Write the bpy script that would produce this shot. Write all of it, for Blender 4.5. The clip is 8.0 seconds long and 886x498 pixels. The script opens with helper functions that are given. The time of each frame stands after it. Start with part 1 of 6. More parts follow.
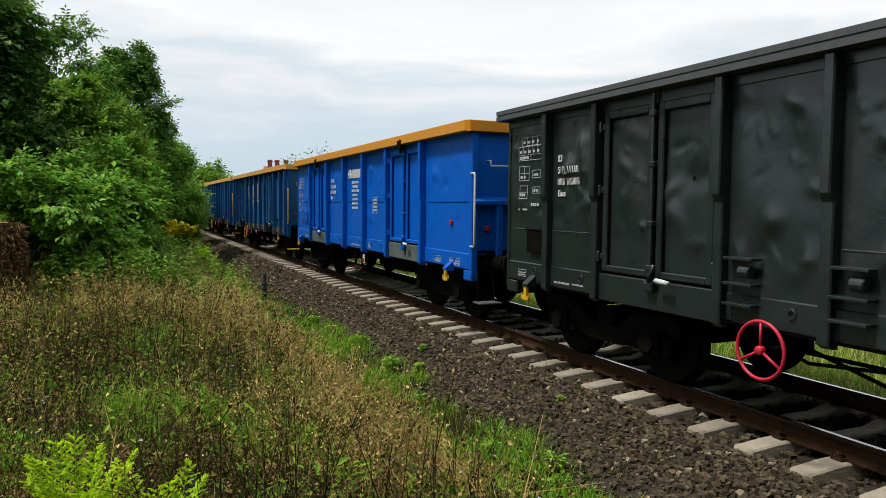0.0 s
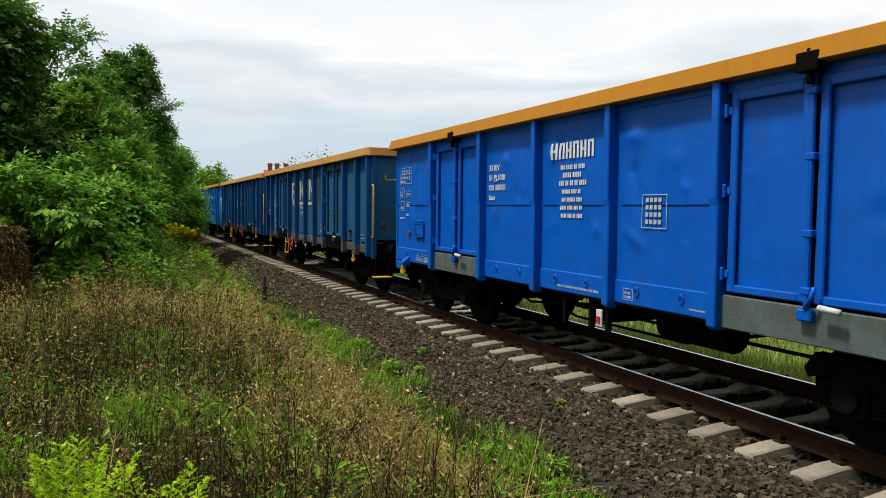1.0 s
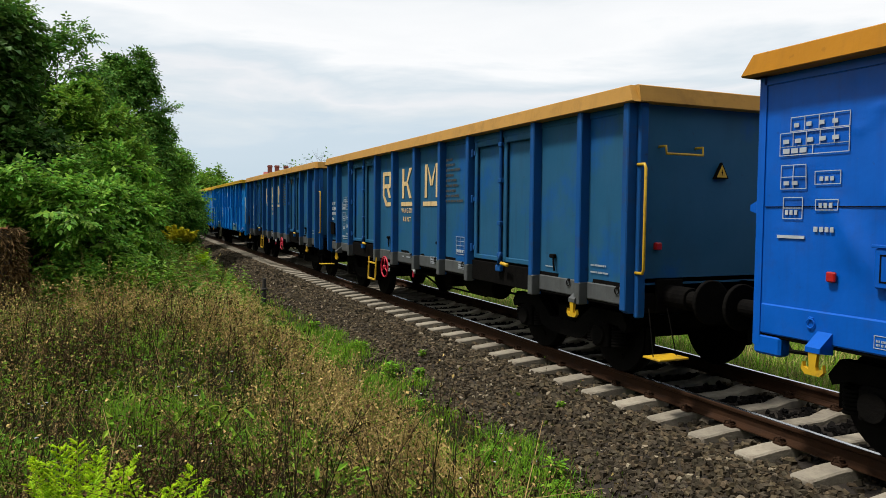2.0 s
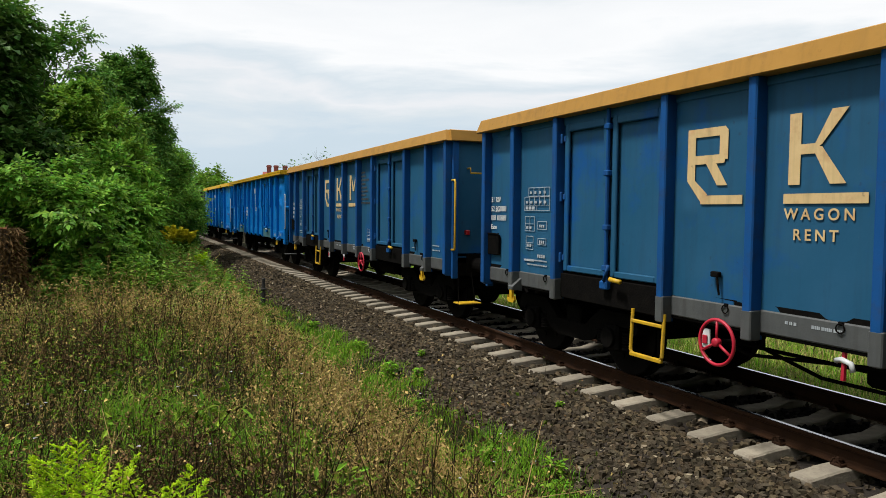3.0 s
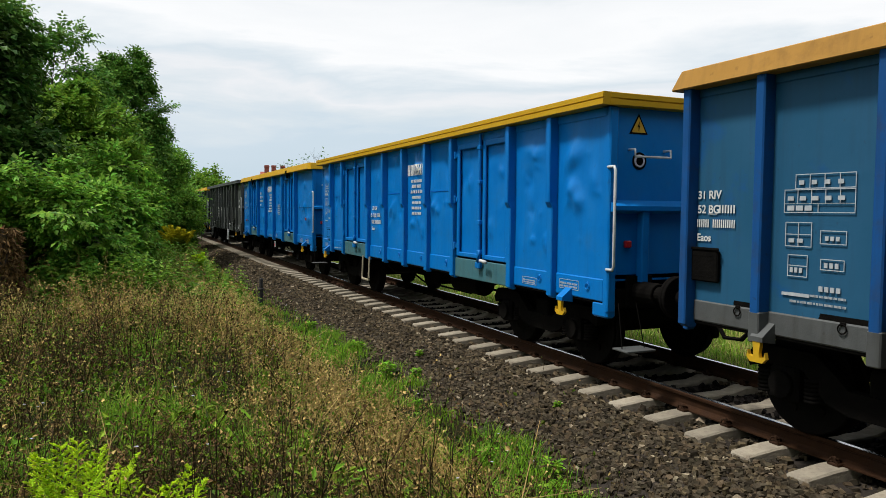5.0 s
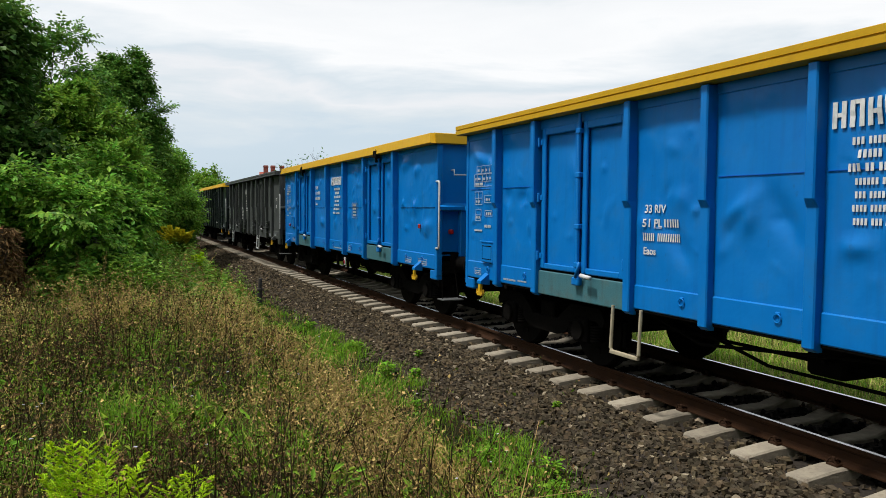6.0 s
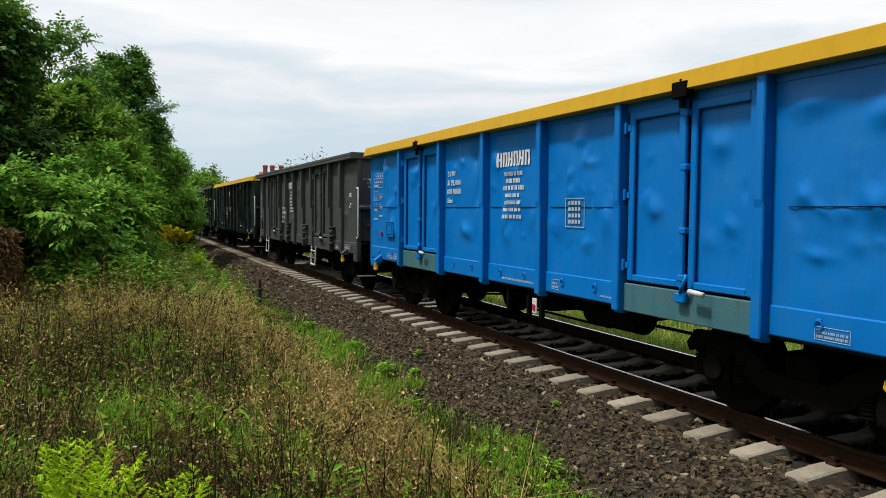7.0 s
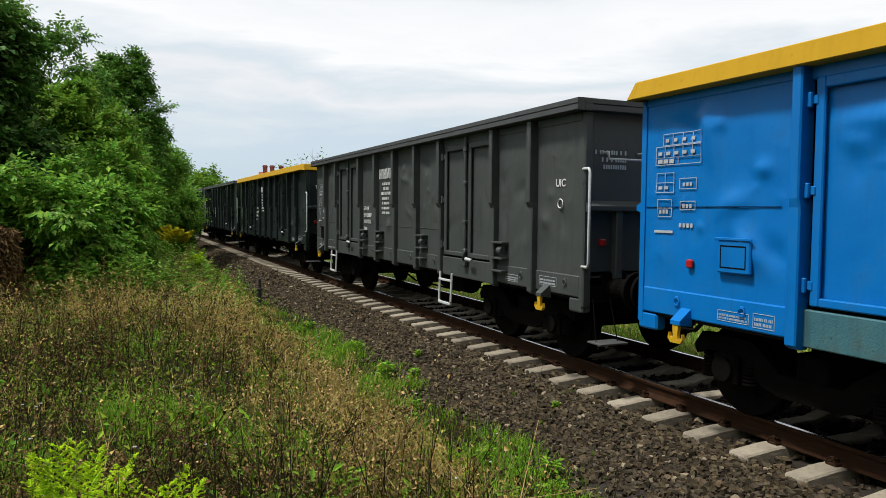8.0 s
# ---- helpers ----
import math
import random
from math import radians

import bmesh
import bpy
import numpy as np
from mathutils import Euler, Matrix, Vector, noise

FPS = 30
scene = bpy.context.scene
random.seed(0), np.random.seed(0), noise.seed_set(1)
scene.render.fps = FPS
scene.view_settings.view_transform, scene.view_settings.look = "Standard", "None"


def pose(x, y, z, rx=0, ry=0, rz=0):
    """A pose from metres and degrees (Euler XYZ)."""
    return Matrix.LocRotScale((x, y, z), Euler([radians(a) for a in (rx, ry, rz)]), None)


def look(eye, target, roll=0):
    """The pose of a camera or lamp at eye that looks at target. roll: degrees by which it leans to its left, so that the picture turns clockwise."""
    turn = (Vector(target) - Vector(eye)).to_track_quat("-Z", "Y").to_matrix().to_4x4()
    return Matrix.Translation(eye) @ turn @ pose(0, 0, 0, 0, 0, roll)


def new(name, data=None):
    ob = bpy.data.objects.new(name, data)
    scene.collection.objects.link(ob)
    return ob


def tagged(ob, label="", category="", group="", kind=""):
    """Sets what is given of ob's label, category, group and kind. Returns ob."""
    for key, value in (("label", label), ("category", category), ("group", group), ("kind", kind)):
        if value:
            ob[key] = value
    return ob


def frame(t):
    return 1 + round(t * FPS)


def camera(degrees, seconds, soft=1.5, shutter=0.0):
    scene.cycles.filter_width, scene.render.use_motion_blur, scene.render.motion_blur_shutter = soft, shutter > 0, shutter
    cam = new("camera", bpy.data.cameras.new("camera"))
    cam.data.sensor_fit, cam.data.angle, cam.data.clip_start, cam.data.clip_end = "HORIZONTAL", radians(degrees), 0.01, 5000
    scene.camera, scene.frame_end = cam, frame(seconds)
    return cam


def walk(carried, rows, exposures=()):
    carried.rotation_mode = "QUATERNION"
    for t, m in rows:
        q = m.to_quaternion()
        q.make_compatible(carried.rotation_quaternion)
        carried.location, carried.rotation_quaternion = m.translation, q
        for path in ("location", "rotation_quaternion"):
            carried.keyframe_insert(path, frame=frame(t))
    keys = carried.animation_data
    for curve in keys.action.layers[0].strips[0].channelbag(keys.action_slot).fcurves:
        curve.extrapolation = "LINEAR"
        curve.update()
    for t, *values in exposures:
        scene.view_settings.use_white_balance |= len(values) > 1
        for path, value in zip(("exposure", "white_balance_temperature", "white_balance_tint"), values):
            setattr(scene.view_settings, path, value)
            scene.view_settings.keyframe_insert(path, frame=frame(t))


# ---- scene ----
def aim(yaw, down):
    a, b = radians(yaw), radians(down)
    return (EYE[0] + 50 * math.sin(a) * math.cos(b), EYE[1] + 50 * math.cos(a) * math.cos(b), EYE[2] - 50 * math.sin(b))


EYE = (-6.265, 0.0, 1.916)
cam = camera(63.03, 8.0, soft=0.7)
walk(cam, [(t, look(EYE, aim(yaw, down), 0.533)) for t, yaw, down in (
    (0.0, 23.71, 3.445), (0.5, 23.71, 3.38), (0.8, 23.71, 3.265), (1.0, 23.71, 3.177), (1.3, 23.71, 3.065), (1.5, 23.71, 3.02),
    (2.2, 23.73, 3.02), (3.0, 23.785, 3.02), (3.5, 23.845, 3.02), (4.0, 23.92, 3.02), (4.5, 23.935, 3.02), (5.2, 23.98, 3.015),
    (6.0, 24.03, 3.00), (6.5, 24.04, 3.005), (7.0, 24.07, 3.01), (7.5, 24.065, 3.01), (8.0, 24.08, 3.01))],
    exposures=[(0.0, 0.0), (8.0, 0.0)])

# ---- world and light: bright overcast sky, sun behind thin cloud ----
SUN_EL, SUN_AZ = 63.0, 280.0        # degrees; azimuth clockwise from the track's direction (+y)
world = bpy.data.worlds.new("overcast_sky")
scene.world = world
world.use_nodes = True
nt = world.node_tree
nt.nodes.clear()


def nd(tree, kind, **kw):
    n = tree.nodes.new(kind)
    for k, v in kw.items():
        if k.startswith("in_"):
            key = k[3:]
            n.inputs[int(key) if key.isdigit() else key].default_value = v
        elif k == "operation":
            n.operation = v
        elif k == "blend_type":
            n.blend_type = v
        elif k == "data_type":
            n.data_type = v
        elif k == "sky_type":
            n.sky_type = v
    return n


def ramp(tree, stops):
    n = tree.nodes.new("ShaderNodeValToRGB")
    e = n.color_ramp.elements
    while len(e) < len(stops):
        e.new(0.5)
    for el, (pos, col) in zip(e, stops):
        el.position = pos
        el.color = (*col, 1) if len(col) == 3 else col
    return n


sky = nd(nt, "ShaderNodeTexSky", sky_type="NISHITA")
sky.sun_disc = False
sky.sun_elevation, sky.sun_rotation = radians(SUN_EL), radians(SUN_AZ)
sky.air_density, sky.dust_density = 1.0, 3.0
tc = nd(nt, "ShaderNodeTexCoord")
mp = nd(nt, "ShaderNodeMapping")
mp.inputs["Scale"].default_value = (1.6, 1.6, 9.0)
nt.links.new(tc.outputs["Generated"], mp.inputs["Vector"])
cn = nd(nt, "ShaderNodeTexNoise", in_Scale=1.7, in_Detail=6.0, in_Roughness=0.55, in_Distortion=0.3)
nt.links.new(mp.outputs["Vector"], cn.inputs["Vector"])
sep = nd(nt, "ShaderNodeSeparateXYZ")
nt.links.new(tc.outputs["Generated"], sep.inputs["Vector"])
# height above the horizon, made uneven by the cloud noise
mul = nd(nt, "ShaderNodeMath", operation="MULTIPLY_ADD", in_1=0.22, in_2=-0.11)
nt.links.new(cn.outputs["Fac"], mul.inputs[0])
add = nd(nt, "ShaderNodeMath", operation="ADD")
nt.links.new(sep.outputs["Z"], add.inputs[0])
nt.links.new(mul.outputs["Value"], add.inputs[1])
cloud = ramp(nt, [(0.0, (0.58, 0.70, 0.79)), (0.09, (0.62, 0.73, 0.82)), (0.125, (0.73, 0.80, 0.85)), (0.15, (0.86, 0.88, 0.91)), (0.175, (0.71, 0.79, 0.85)),
                  (0.22, (0.98, 0.99, 1.0)), (0.265, (0.92, 0.94, 0.96)), (0.32, (0.73, 0.80, 0.84)), (0.42, (0.80, 0.85, 0.88)), (1.0, (0.95, 0.97, 1.0))])
nt.links.new(add.outputs["Value"], cloud.inputs["Fac"])
b1 = nd(nt, "ShaderNodeBackground", in_Strength=0.06)
nt.links.new(sky.outputs["Color"], b1.inputs["Color"])
b2 = nd(nt, "ShaderNodeBackground", in_Strength=1.06)
nt.links.new(cloud.outputs["Color"], b2.inputs["Color"])
sh = nd(nt, "ShaderNodeMixShader", in_0=0.93)
nt.links.new(b1.outputs[0], sh.inputs[1])
nt.links.new(b2.outputs[0], sh.inputs[2])
wo = nd(nt, "ShaderNodeOutputWorld")
nt.links.new(sh.outputs[0], wo.inputs["Surface"])

sun = new("sun", bpy.data.lights.new("sun", "SUN"))
sun.data.energy, sun.data.angle, sun.data.color = 3.9, radians(7), (1.0, 0.97, 0.92)
sd = Vector((math.sin(radians(SUN_AZ)) * math.cos(radians(SUN_EL)), math.cos(radians(SUN_AZ)) * math.cos(radians(SUN_EL)), math.sin(radians(SUN_EL))))
sun.matrix_world = look(sd * 60, (0, 0, 0))


# ---- materials ----
def mat(name, base, second=None, scale=6.0, rough=0.6, metal=0.0, bump=0.0, bscale=60.0, island=0.0, objrand=0.0, spec=0.5,
        stain=None, stain_amt=0.0, stain_scale=2.0, translucent=0.0, streak=(1, 1, 1), detail=6.0, hue=0.03, wear=0.0):
    m = bpy.data.materials.new(name)
    m.use_nodes = True
    t = m.node_tree
    bs = t.nodes["Principled BSDF"]
    out = t.nodes["Material Output"]
    second = second or tuple(c * 0.7 for c in base)
    co = nd(t, "ShaderNodeTexCoord")
    map_ = nd(t, "ShaderNodeMapping")
    map_.inputs["Scale"].default_value = streak
    t.links.new(co.outputs["Object"], map_.inputs["Vector"])
    n1 = nd(t, "ShaderNodeTexNoise", in_Scale=scale, in_Detail=detail, in_Roughness=0.6)
    t.links.new(map_.outputs["Vector"], n1.inputs["Vector"])
    r1 = ramp(t, [(0.32, base), (0.72, second)])
    t.links.new(n1.outputs["Fac"], r1.inputs["Fac"])
    col = r1.outputs["Color"]
    if stain:
        n2 = nd(t, "ShaderNodeTexNoise", in_Scale=stain_scale, in_Detail=9.0, in_Roughness=0.68)
        t.links.new(map_.outputs["Vector"], n2.inputs["Vector"])
        r2 = ramp(t, [(0.52, (0, 0, 0)), (0.72, (1, 1, 1))])
        t.links.new(n2.outputs["Fac"], r2.inputs["Fac"])
        ml = nd(t, "ShaderNodeMath", operation="MULTIPLY", in_1=stain_amt)
        t.links.new(r2.outputs["Color"], ml.inputs[0])
        mx = nd(t, "ShaderNodeMix", data_type="RGBA")
        t.links.new(ml.outputs["Value"], mx.inputs[0])
        t.links.new(col, mx.inputs[6])
        mx.inputs[7].default_value = (*stain, 1)
        col = mx.outputs[2]
    if wear:   # rain runs down the sheet, and small chips down to primer
        mr = nd(t, "ShaderNodeMapping")
        mr.inputs["Scale"].default_value = (1.0, 7.0, 0.55)
        t.links.new(co.outputs["Object"], mr.inputs["Vector"])
        for vec, sc, lo, hi, amt, tint in ((mr, 1.6, 0.50, 0.80, 0.75 * wear, (0.022, 0.019, 0.016)), (co, 11.0, 0.66, 0.72, 0.9 * wear, (0.030, 0.018, 0.012)), (co, 38.0, 0.70, 0.74, 0.7 * wear, (0.16, 0.15, 0.13))):
            nw = nd(t, "ShaderNodeTexNoise", in_Scale=sc, in_Detail=8.0, in_Roughness=0.6)
            t.links.new(vec.outputs["Object" if vec == co else "Vector"], nw.inputs["Vector"])
            rw = ramp(t, [(lo, (0, 0, 0)), (hi, (amt, amt, amt))])
            t.links.new(nw.outputs["Fac"], rw.inputs["Fac"])
            mw = nd(t, "ShaderNodeMix", data_type="RGBA")
            t.links.new(rw.outputs["Color"], mw.inputs[0])
            t.links.new(col, mw.inputs[6])
            mw.inputs[7].default_value = (*tint, 1)
            col = mw.outputs[2]
    if island or objrand:
        src = nd(t, "ShaderNodeNewGeometry").outputs["Random Per Island"] if island else nd(t, "ShaderNodeObjectInfo").outputs["Random"]
        amt = island or objrand
        hv = nd(t, "ShaderNodeHueSaturation")
        mv = nd(t, "ShaderNodeMapRange", in_3=1 - amt, in_4=1 + amt)
        t.links.new(src, mv.inputs[0])
        t.links.new(mv.outputs[0], hv.inputs["Value"])
        if island:
            fr = nd(t, "ShaderNodeMath", operation="MULTIPLY", in_1=7.31)
            t.links.new(src, fr.inputs[0])
            fr2 = nd(t, "ShaderNodeMath", operation="FRACT")
            t.links.new(fr.outputs[0], fr2.inputs[0])
            mh = nd(t, "ShaderNodeMapRange", in_3=0.5 - hue, in_4=0.5 + hue * 0.6)
            t.links.new(fr2.outputs[0], mh.inputs[0])
            t.links.new(mh.outputs[0], hv.inputs["Hue"])
        t.links.new(col, hv.inputs["Color"])
        col = hv.outputs["Color"]
    t.links.new(col, bs.inputs["Base Color"])
    rr = nd(t, "ShaderNodeMapRange", in_3=max(rough - 0.12, 0.05), in_4=min(rough + 0.15, 1))
    t.links.new(n1.outputs["Fac"], rr.inputs[0])
    t.links.new(rr.outputs[0], bs.inputs["Roughness"])
    bs.inputs["Metallic"].default_value = metal
    bs.inputs["Specular IOR Level"].default_value = spec
    if bump:
        n3 = nd(t, "ShaderNodeTexNoise", in_Scale=bscale, in_Detail=5.0)
        t.links.new(co.outputs["Object"], n3.inputs["Vector"])
        bp = nd(t, "ShaderNodeBump", in_Strength=bump, in_Distance=0.02)
        t.links.new(n3.outputs["Fac"], bp.inputs["Height"])
        t.links.new(bp.outputs["Normal"], bs.inputs["Normal"])
    if translucent:
        tr = nd(t, "ShaderNodeBsdfTranslucent")
        t.links.new(col, tr.inputs["Color"])
        ms = nd(t, "ShaderNodeMixShader", in_0=translucent)
        t.links.new(bs.outputs[0], ms.inputs[1])
        t.links.new(tr.outputs[0], ms.inputs[2])
        t.links.new(ms.outputs[0], out.inputs["Surface"])
    return m


GRIME = (0.05, 0.042, 0.035)
RUST = (0.10, 0.045, 0.02)
ROYAL = mat("royal_blue_paint", (0.001, 0.090, 0.45), (0.002, 0.106, 0.52), 3, 0.34, bump=0.15, bscale=9, stain=GRIME, stain_amt=0.22, stain_scale=3.5, spec=0.2, wear=0.3)
SKYBLUE = mat("light_blue_paint", (0.001, 0.150, 0.49), (0.003, 0.178, 0.53), 3, 0.34, bump=0.15, bscale=9, stain=GRIME, stain_amt=0.16, stain_scale=3.0, spec=0.2, wear=0.22)
DULLBLUE = mat("weathered_blue_paint", (0.016, 0.088, 0.168), (0.024, 0.102, 0.192), 1.6, 0.5, bump=0.12, bscale=8, stain=(0.001, 0.072, 0.295), stain_amt=1.0, stain_scale=0.9, spec=0.14, wear=0.32)
POSTBLUE = mat("blue_post_paint", (0.008, 0.072, 0.23), (0.010, 0.080, 0.26), 3, 0.6, bump=0.1, stain=GRIME, stain_amt=0.4, stain_scale=5, spec=0.1, wear=0.5)
BLACK = mat("charcoal_paint", (0.010, 0.0165, 0.0165), (0.016, 0.0235, 0.023), 2.2, 0.29, bump=0.22, bscale=8, stain=(0.030, 0.034, 0.032), stain_amt=0.6, stain_scale=1.8, wear=0.4, spec=0.55)
GREYBLK = mat("dusty_grey_paint", (0.046, 0.053, 0.051), (0.064, 0.071, 0.068), 2.2, 0.5, bump=0.15, bscale=8, stain=(0.024, 0.025, 0.025), stain_amt=0.6, stain_scale=2.2, wear=0.7)
CAPGREY = mat("grey_coping_paint", (0.052, 0.055, 0.058), (0.066, 0.068, 0.070), 4, 0.5, bump=0.1, wear=0.5)
CAPOCHRE = mat("ochre_coping_paint", (0.41, 0.165, 0.003), (0.46, 0.19, 0.005), 2.5, 0.5, bump=0.15, bscale=14, stain=(0.30, 0.11, 0.01), stain_amt=0.35, stain_scale=5, spec=0.2, wear=0.22)
CAPSAND = mat("sand_orange_coping_paint", (0.40, 0.205, 0.038), (0.45, 0.235, 0.050), 2.5, 0.55, bump=0.12, bscale=14, stain=RUST, stain_amt=0.35, stain_scale=4, spec=0.2, wear=0.28)
CAPYEL = mat("yellow_coping_paint", (0.50, 0.285, 0.005), (0.55, 0.32, 0.010), 2.5, 0.5, bump=0.12, bscale=14, stain=(0.35, 0.17, 0.01), stain_amt=0.3, stain_scale=5, spec=0.2, wear=0.18)
SILLGREY = mat("grey_green_sill_paint", (0.10, 0.13, 0.12), (0.06, 0.075, 0.07), 5, 0.65, bump=0.2, stain=RUST, stain_amt=0.45, stain_scale=6, wear=0.8)
SILLTEAL = mat("teal_sill_paint", (0.035, 0.13, 0.16), (0.05, 0.16, 0.18), 5, 0.6, bump=0.2, stain=(0.07, 0.06, 0.045), stain_amt=0.5, stain_scale=5, wear=0.7)
STRIPE = mat("grey_stripe_paint", (0.082, 0.086, 0.084), (0.056, 0.060, 0.060), 4, 0.6, bump=0.1, stain=GRIME, stain_amt=0.4, stain_scale=6, wear=0.8)
# underframe and wheel colours set near black to deepen the shade below the wagons
CHASSIS = mat("near_black_steel", (0.004, 0.0037, 0.0035), (0.008, 0.007, 0.006), 8, 0.85, bump=0.3, bscale=40, spec=0.03)
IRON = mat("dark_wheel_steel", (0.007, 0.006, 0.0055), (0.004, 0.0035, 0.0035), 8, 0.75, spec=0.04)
WHITEP = mat("white_marking_paint", (0.72, 0.72, 0.70), (0.50, 0.51, 0.50), 14, 0.55)
CREAM = mat("cream_marking_paint", (0.70, 0.50, 0.24), (0.63, 0.44, 0.20), 8, 0.55, stain=(0.42, 0.16, 0.06), stain_amt=0.45, stain_scale=5, wear=0.5)
YELLOW = mat("yellow_fitting_paint", (0.62, 0.37, 0.01), (0.52, 0.30, 0.01), 9, 0.5, stain=GRIME, stain_amt=0.5, stain_scale=9, wear=0.4)
MARKP = mat("dull_marking_paint", (0.46, 0.49, 0.51), (0.34, 0.37, 0.40), 14, 0.6)
WHITERAIL = mat("white_handrail_paint", (0.62, 0.64, 0.64), (0.45, 0.46, 0.45), 12, 0.45)
RED = mat("red_wheel_paint", (0.50, 0.012, 0.035), (0.40, 0.01, 0.03), 9, 0.45)
REDW = mat("red_lens", (0.45, 0.01, 0.01), (0.35, 0.01, 0.01), 9, 0.3)
BEIGE = mat("beige_step_paint", (0.42, 0.36, 0.24), (0.30, 0.26, 0.18), 9, 0.6)
RAILRUST = mat("rail_rust", (0.028, 0.0125, 0.006), (0.044, 0.020, 0.009), 9, 0.8, bump=0.3, bscale=60, stain=(0.03, 0.02, 0.015), stain_amt=0.5, stain_scale=3, spec=0.12)
RAILTOP = mat("polished_rail_steel", (0.62, 0.62, 0.62), (0.50, 0.50, 0.50), 9, 0.22, metal=1.0, streak=(30, 1, 1))
CONCRETE = mat("sleeper_concrete", (0.33, 0.29, 0.22), (0.22, 0.19, 0.15), 9, 0.9, bump=0.35, bscale=45, objrand=0.18, stain=(0.12, 0.085, 0.055), stain_amt=0.6, stain_scale=7, spec=0.1)
STONE = mat("ballast_stone", (0.074, 0.060, 0.040), (0.039, 0.032, 0.022), 14, 0.9, bump=0.3, bscale=50, island=0.6, hue=0.012, spec=0.06)
STONEBR = mat("brown_ballast_stone", (0.118, 0.090, 0.054), (0.068, 0.052, 0.032), 14, 0.9, bump=0.3, bscale=50, island=0.45, hue=0.012, spec=0.06)
STONELT = mat("pale_ballast_stone", (0.31, 0.255, 0.175), (0.21, 0.17, 0.115), 14, 0.9, bump=0.3, bscale=50, island=0.35, hue=0.012, spec=0.06)
# stones between the rails: the shade under the train is put into their colour
STONEDARK = mat("shaded_ballast_stone", (0.010, 0.0085, 0.0075), (0.006, 0.0055, 0.005), 14, 0.9, bump=0.3, bscale=50, island=0.5, spec=0.05)
BEDMAT = mat("ballast_bed", (0.025, 0.021, 0.018), (0.045, 0.037, 0.030), 28, 0.95, bump=0.8, bscale=26, spec=0.05)
SOIL = mat("soil_and_turf", (0.019, 0.015, 0.006), (0.014, 0.019, 0.005), 1.2, 0.95, bump=0.5, bscale=9, stain=(0.035, 0.045, 0.012), stain_amt=0.8, stain_scale=0.3, spec=0.05)
LEAF = mat("bush_leaf", (0.200, 0.415, 0.050), (0.125, 0.285, 0.038), 0.7, 0.5, island=0.55, translucent=0.32, spec=0.12)
LEAFD = mat("tree_leaf_dark", (0.120, 0.275, 0.034), (0.074, 0.186, 0.028), 0.7, 0.5, island=0.42, translucent=0.2, spec=0.12)
LEAFY = mat("bush_leaf_light", (0.185, 0.345, 0.036), (0.110, 0.235, 0.028), 0.7, 0.5, island=0.4, translucent=0.32, spec=0.12)
# climber leaf colour is darkened to carry the shade of the overhung hollow
IVY = mat("shaded_climber_leaf", (0.080, 0.175, 0.030), (0.042, 0.100, 0.019), 0.7, 0.5, island=0.5, translucent=0.12, spec=0.12)
BARK = mat("bark", (0.07, 0.055, 0.042), (0.04, 0.032, 0.025), 14, 0.9, bump=0.6, bscale=30)
GRASS = mat("fresh_grass", (0.190, 0.390, 0.022), (0.125, 0.275, 0.022), 1.2, 0.6, island=0.38, translucent=0.32, spec=0.12)
GRASSD = mat("dull_grass", (0.150, 0.260, 0.020), (0.070, 0.140, 0.012), 1.0, 0.65, island=0.8, translucent=0.15, spec=0.12)
STRAW = mat("dry_straw", (0.51, 0.40, 0.125), (0.28, 0.22, 0.062), 1.5, 0.75, island=0.45, translucent=0.05, hue=0.015, spec=0.12)
WEED = mat("weed_seed_heads", (0.52, 0.375, 0.130), (0.32, 0.23, 0.08), 1.5, 0.8, island=0.35, hue=0.012, spec=0.12)
WEEDDARK = mat("dead_brown_leaves", (0.155, 0.095, 0.036), (0.070, 0.044, 0.018), 1.5, 0.8, island=0.6, hue=0.012, spec=0.12)
TANSTALK = mat("tan_weed_stalk", (0.46, 0.335, 0.13), (0.27, 0.19, 0.075), 1.5, 0.8, island=0.5, hue=0.012, spec=0.12)
STALK = mat("weed_stalk", (0.050, 0.035, 0.014), (0.022, 0.016, 0.008), 1.5, 0.8, island=0.6, hue=0.012, spec=0.12)
GOLDROD = mat("young_goldenrod", (0.46, 0.66, 0.015), (0.36, 0.56, 0.02), 3, 0.55, island=0.28, translucent=0.3, spec=0.12)
PALEGRASS = mat("pale_meadow_grass", (0.36, 0.40, 0.11), (0.46, 0.37, 0.13), 0.9, 0.7, island=0.5, translucent=0.15, spec=0.12)
RUSSET = mat("russet_dry_grass", (0.38, 0.235, 0.075), (0.21, 0.125, 0.04), 1.5, 0.8, island=0.5, hue=0.012, spec=0.12)
BLOOM = mat("yellow_bloom", (0.58, 0.52, 0.020), (0.42, 0.40, 0.025), 3, 0.6, hue=0.006, island=0.25, translucent=0.2, spec=0.12)
PETAL = mat("pale_petal", (0.55, 0.52, 0.62), (0.45, 0.43, 0.5), 5, 0.6, island=0.3)
POSTMAT = mat("tarred_wood", (0.02, 0.018, 0.016), (0.035, 0.03, 0.026), 14, 0.8, bump=0.4)
ROOFRED = mat("red_roof_tile", (0.32, 0.075, 0.045), (0.24, 0.06, 0.04), 1.5, 0.8, bump=0.3, bscale=8)
BRICK = mat("red_brick", (0.30, 0.085, 0.055), (0.22, 0.065, 0.045), 2, 0.85, bump=0.3, bscale=8)
PLASTER = mat("pale_plaster", (0.55, 0.50, 0.42), (0.45, 0.41, 0.35), 0.8, 0.9)
PANE = mat("window_pane", (0.03, 0.035, 0.04), (0.02, 0.025, 0.03), 1, 0.12)


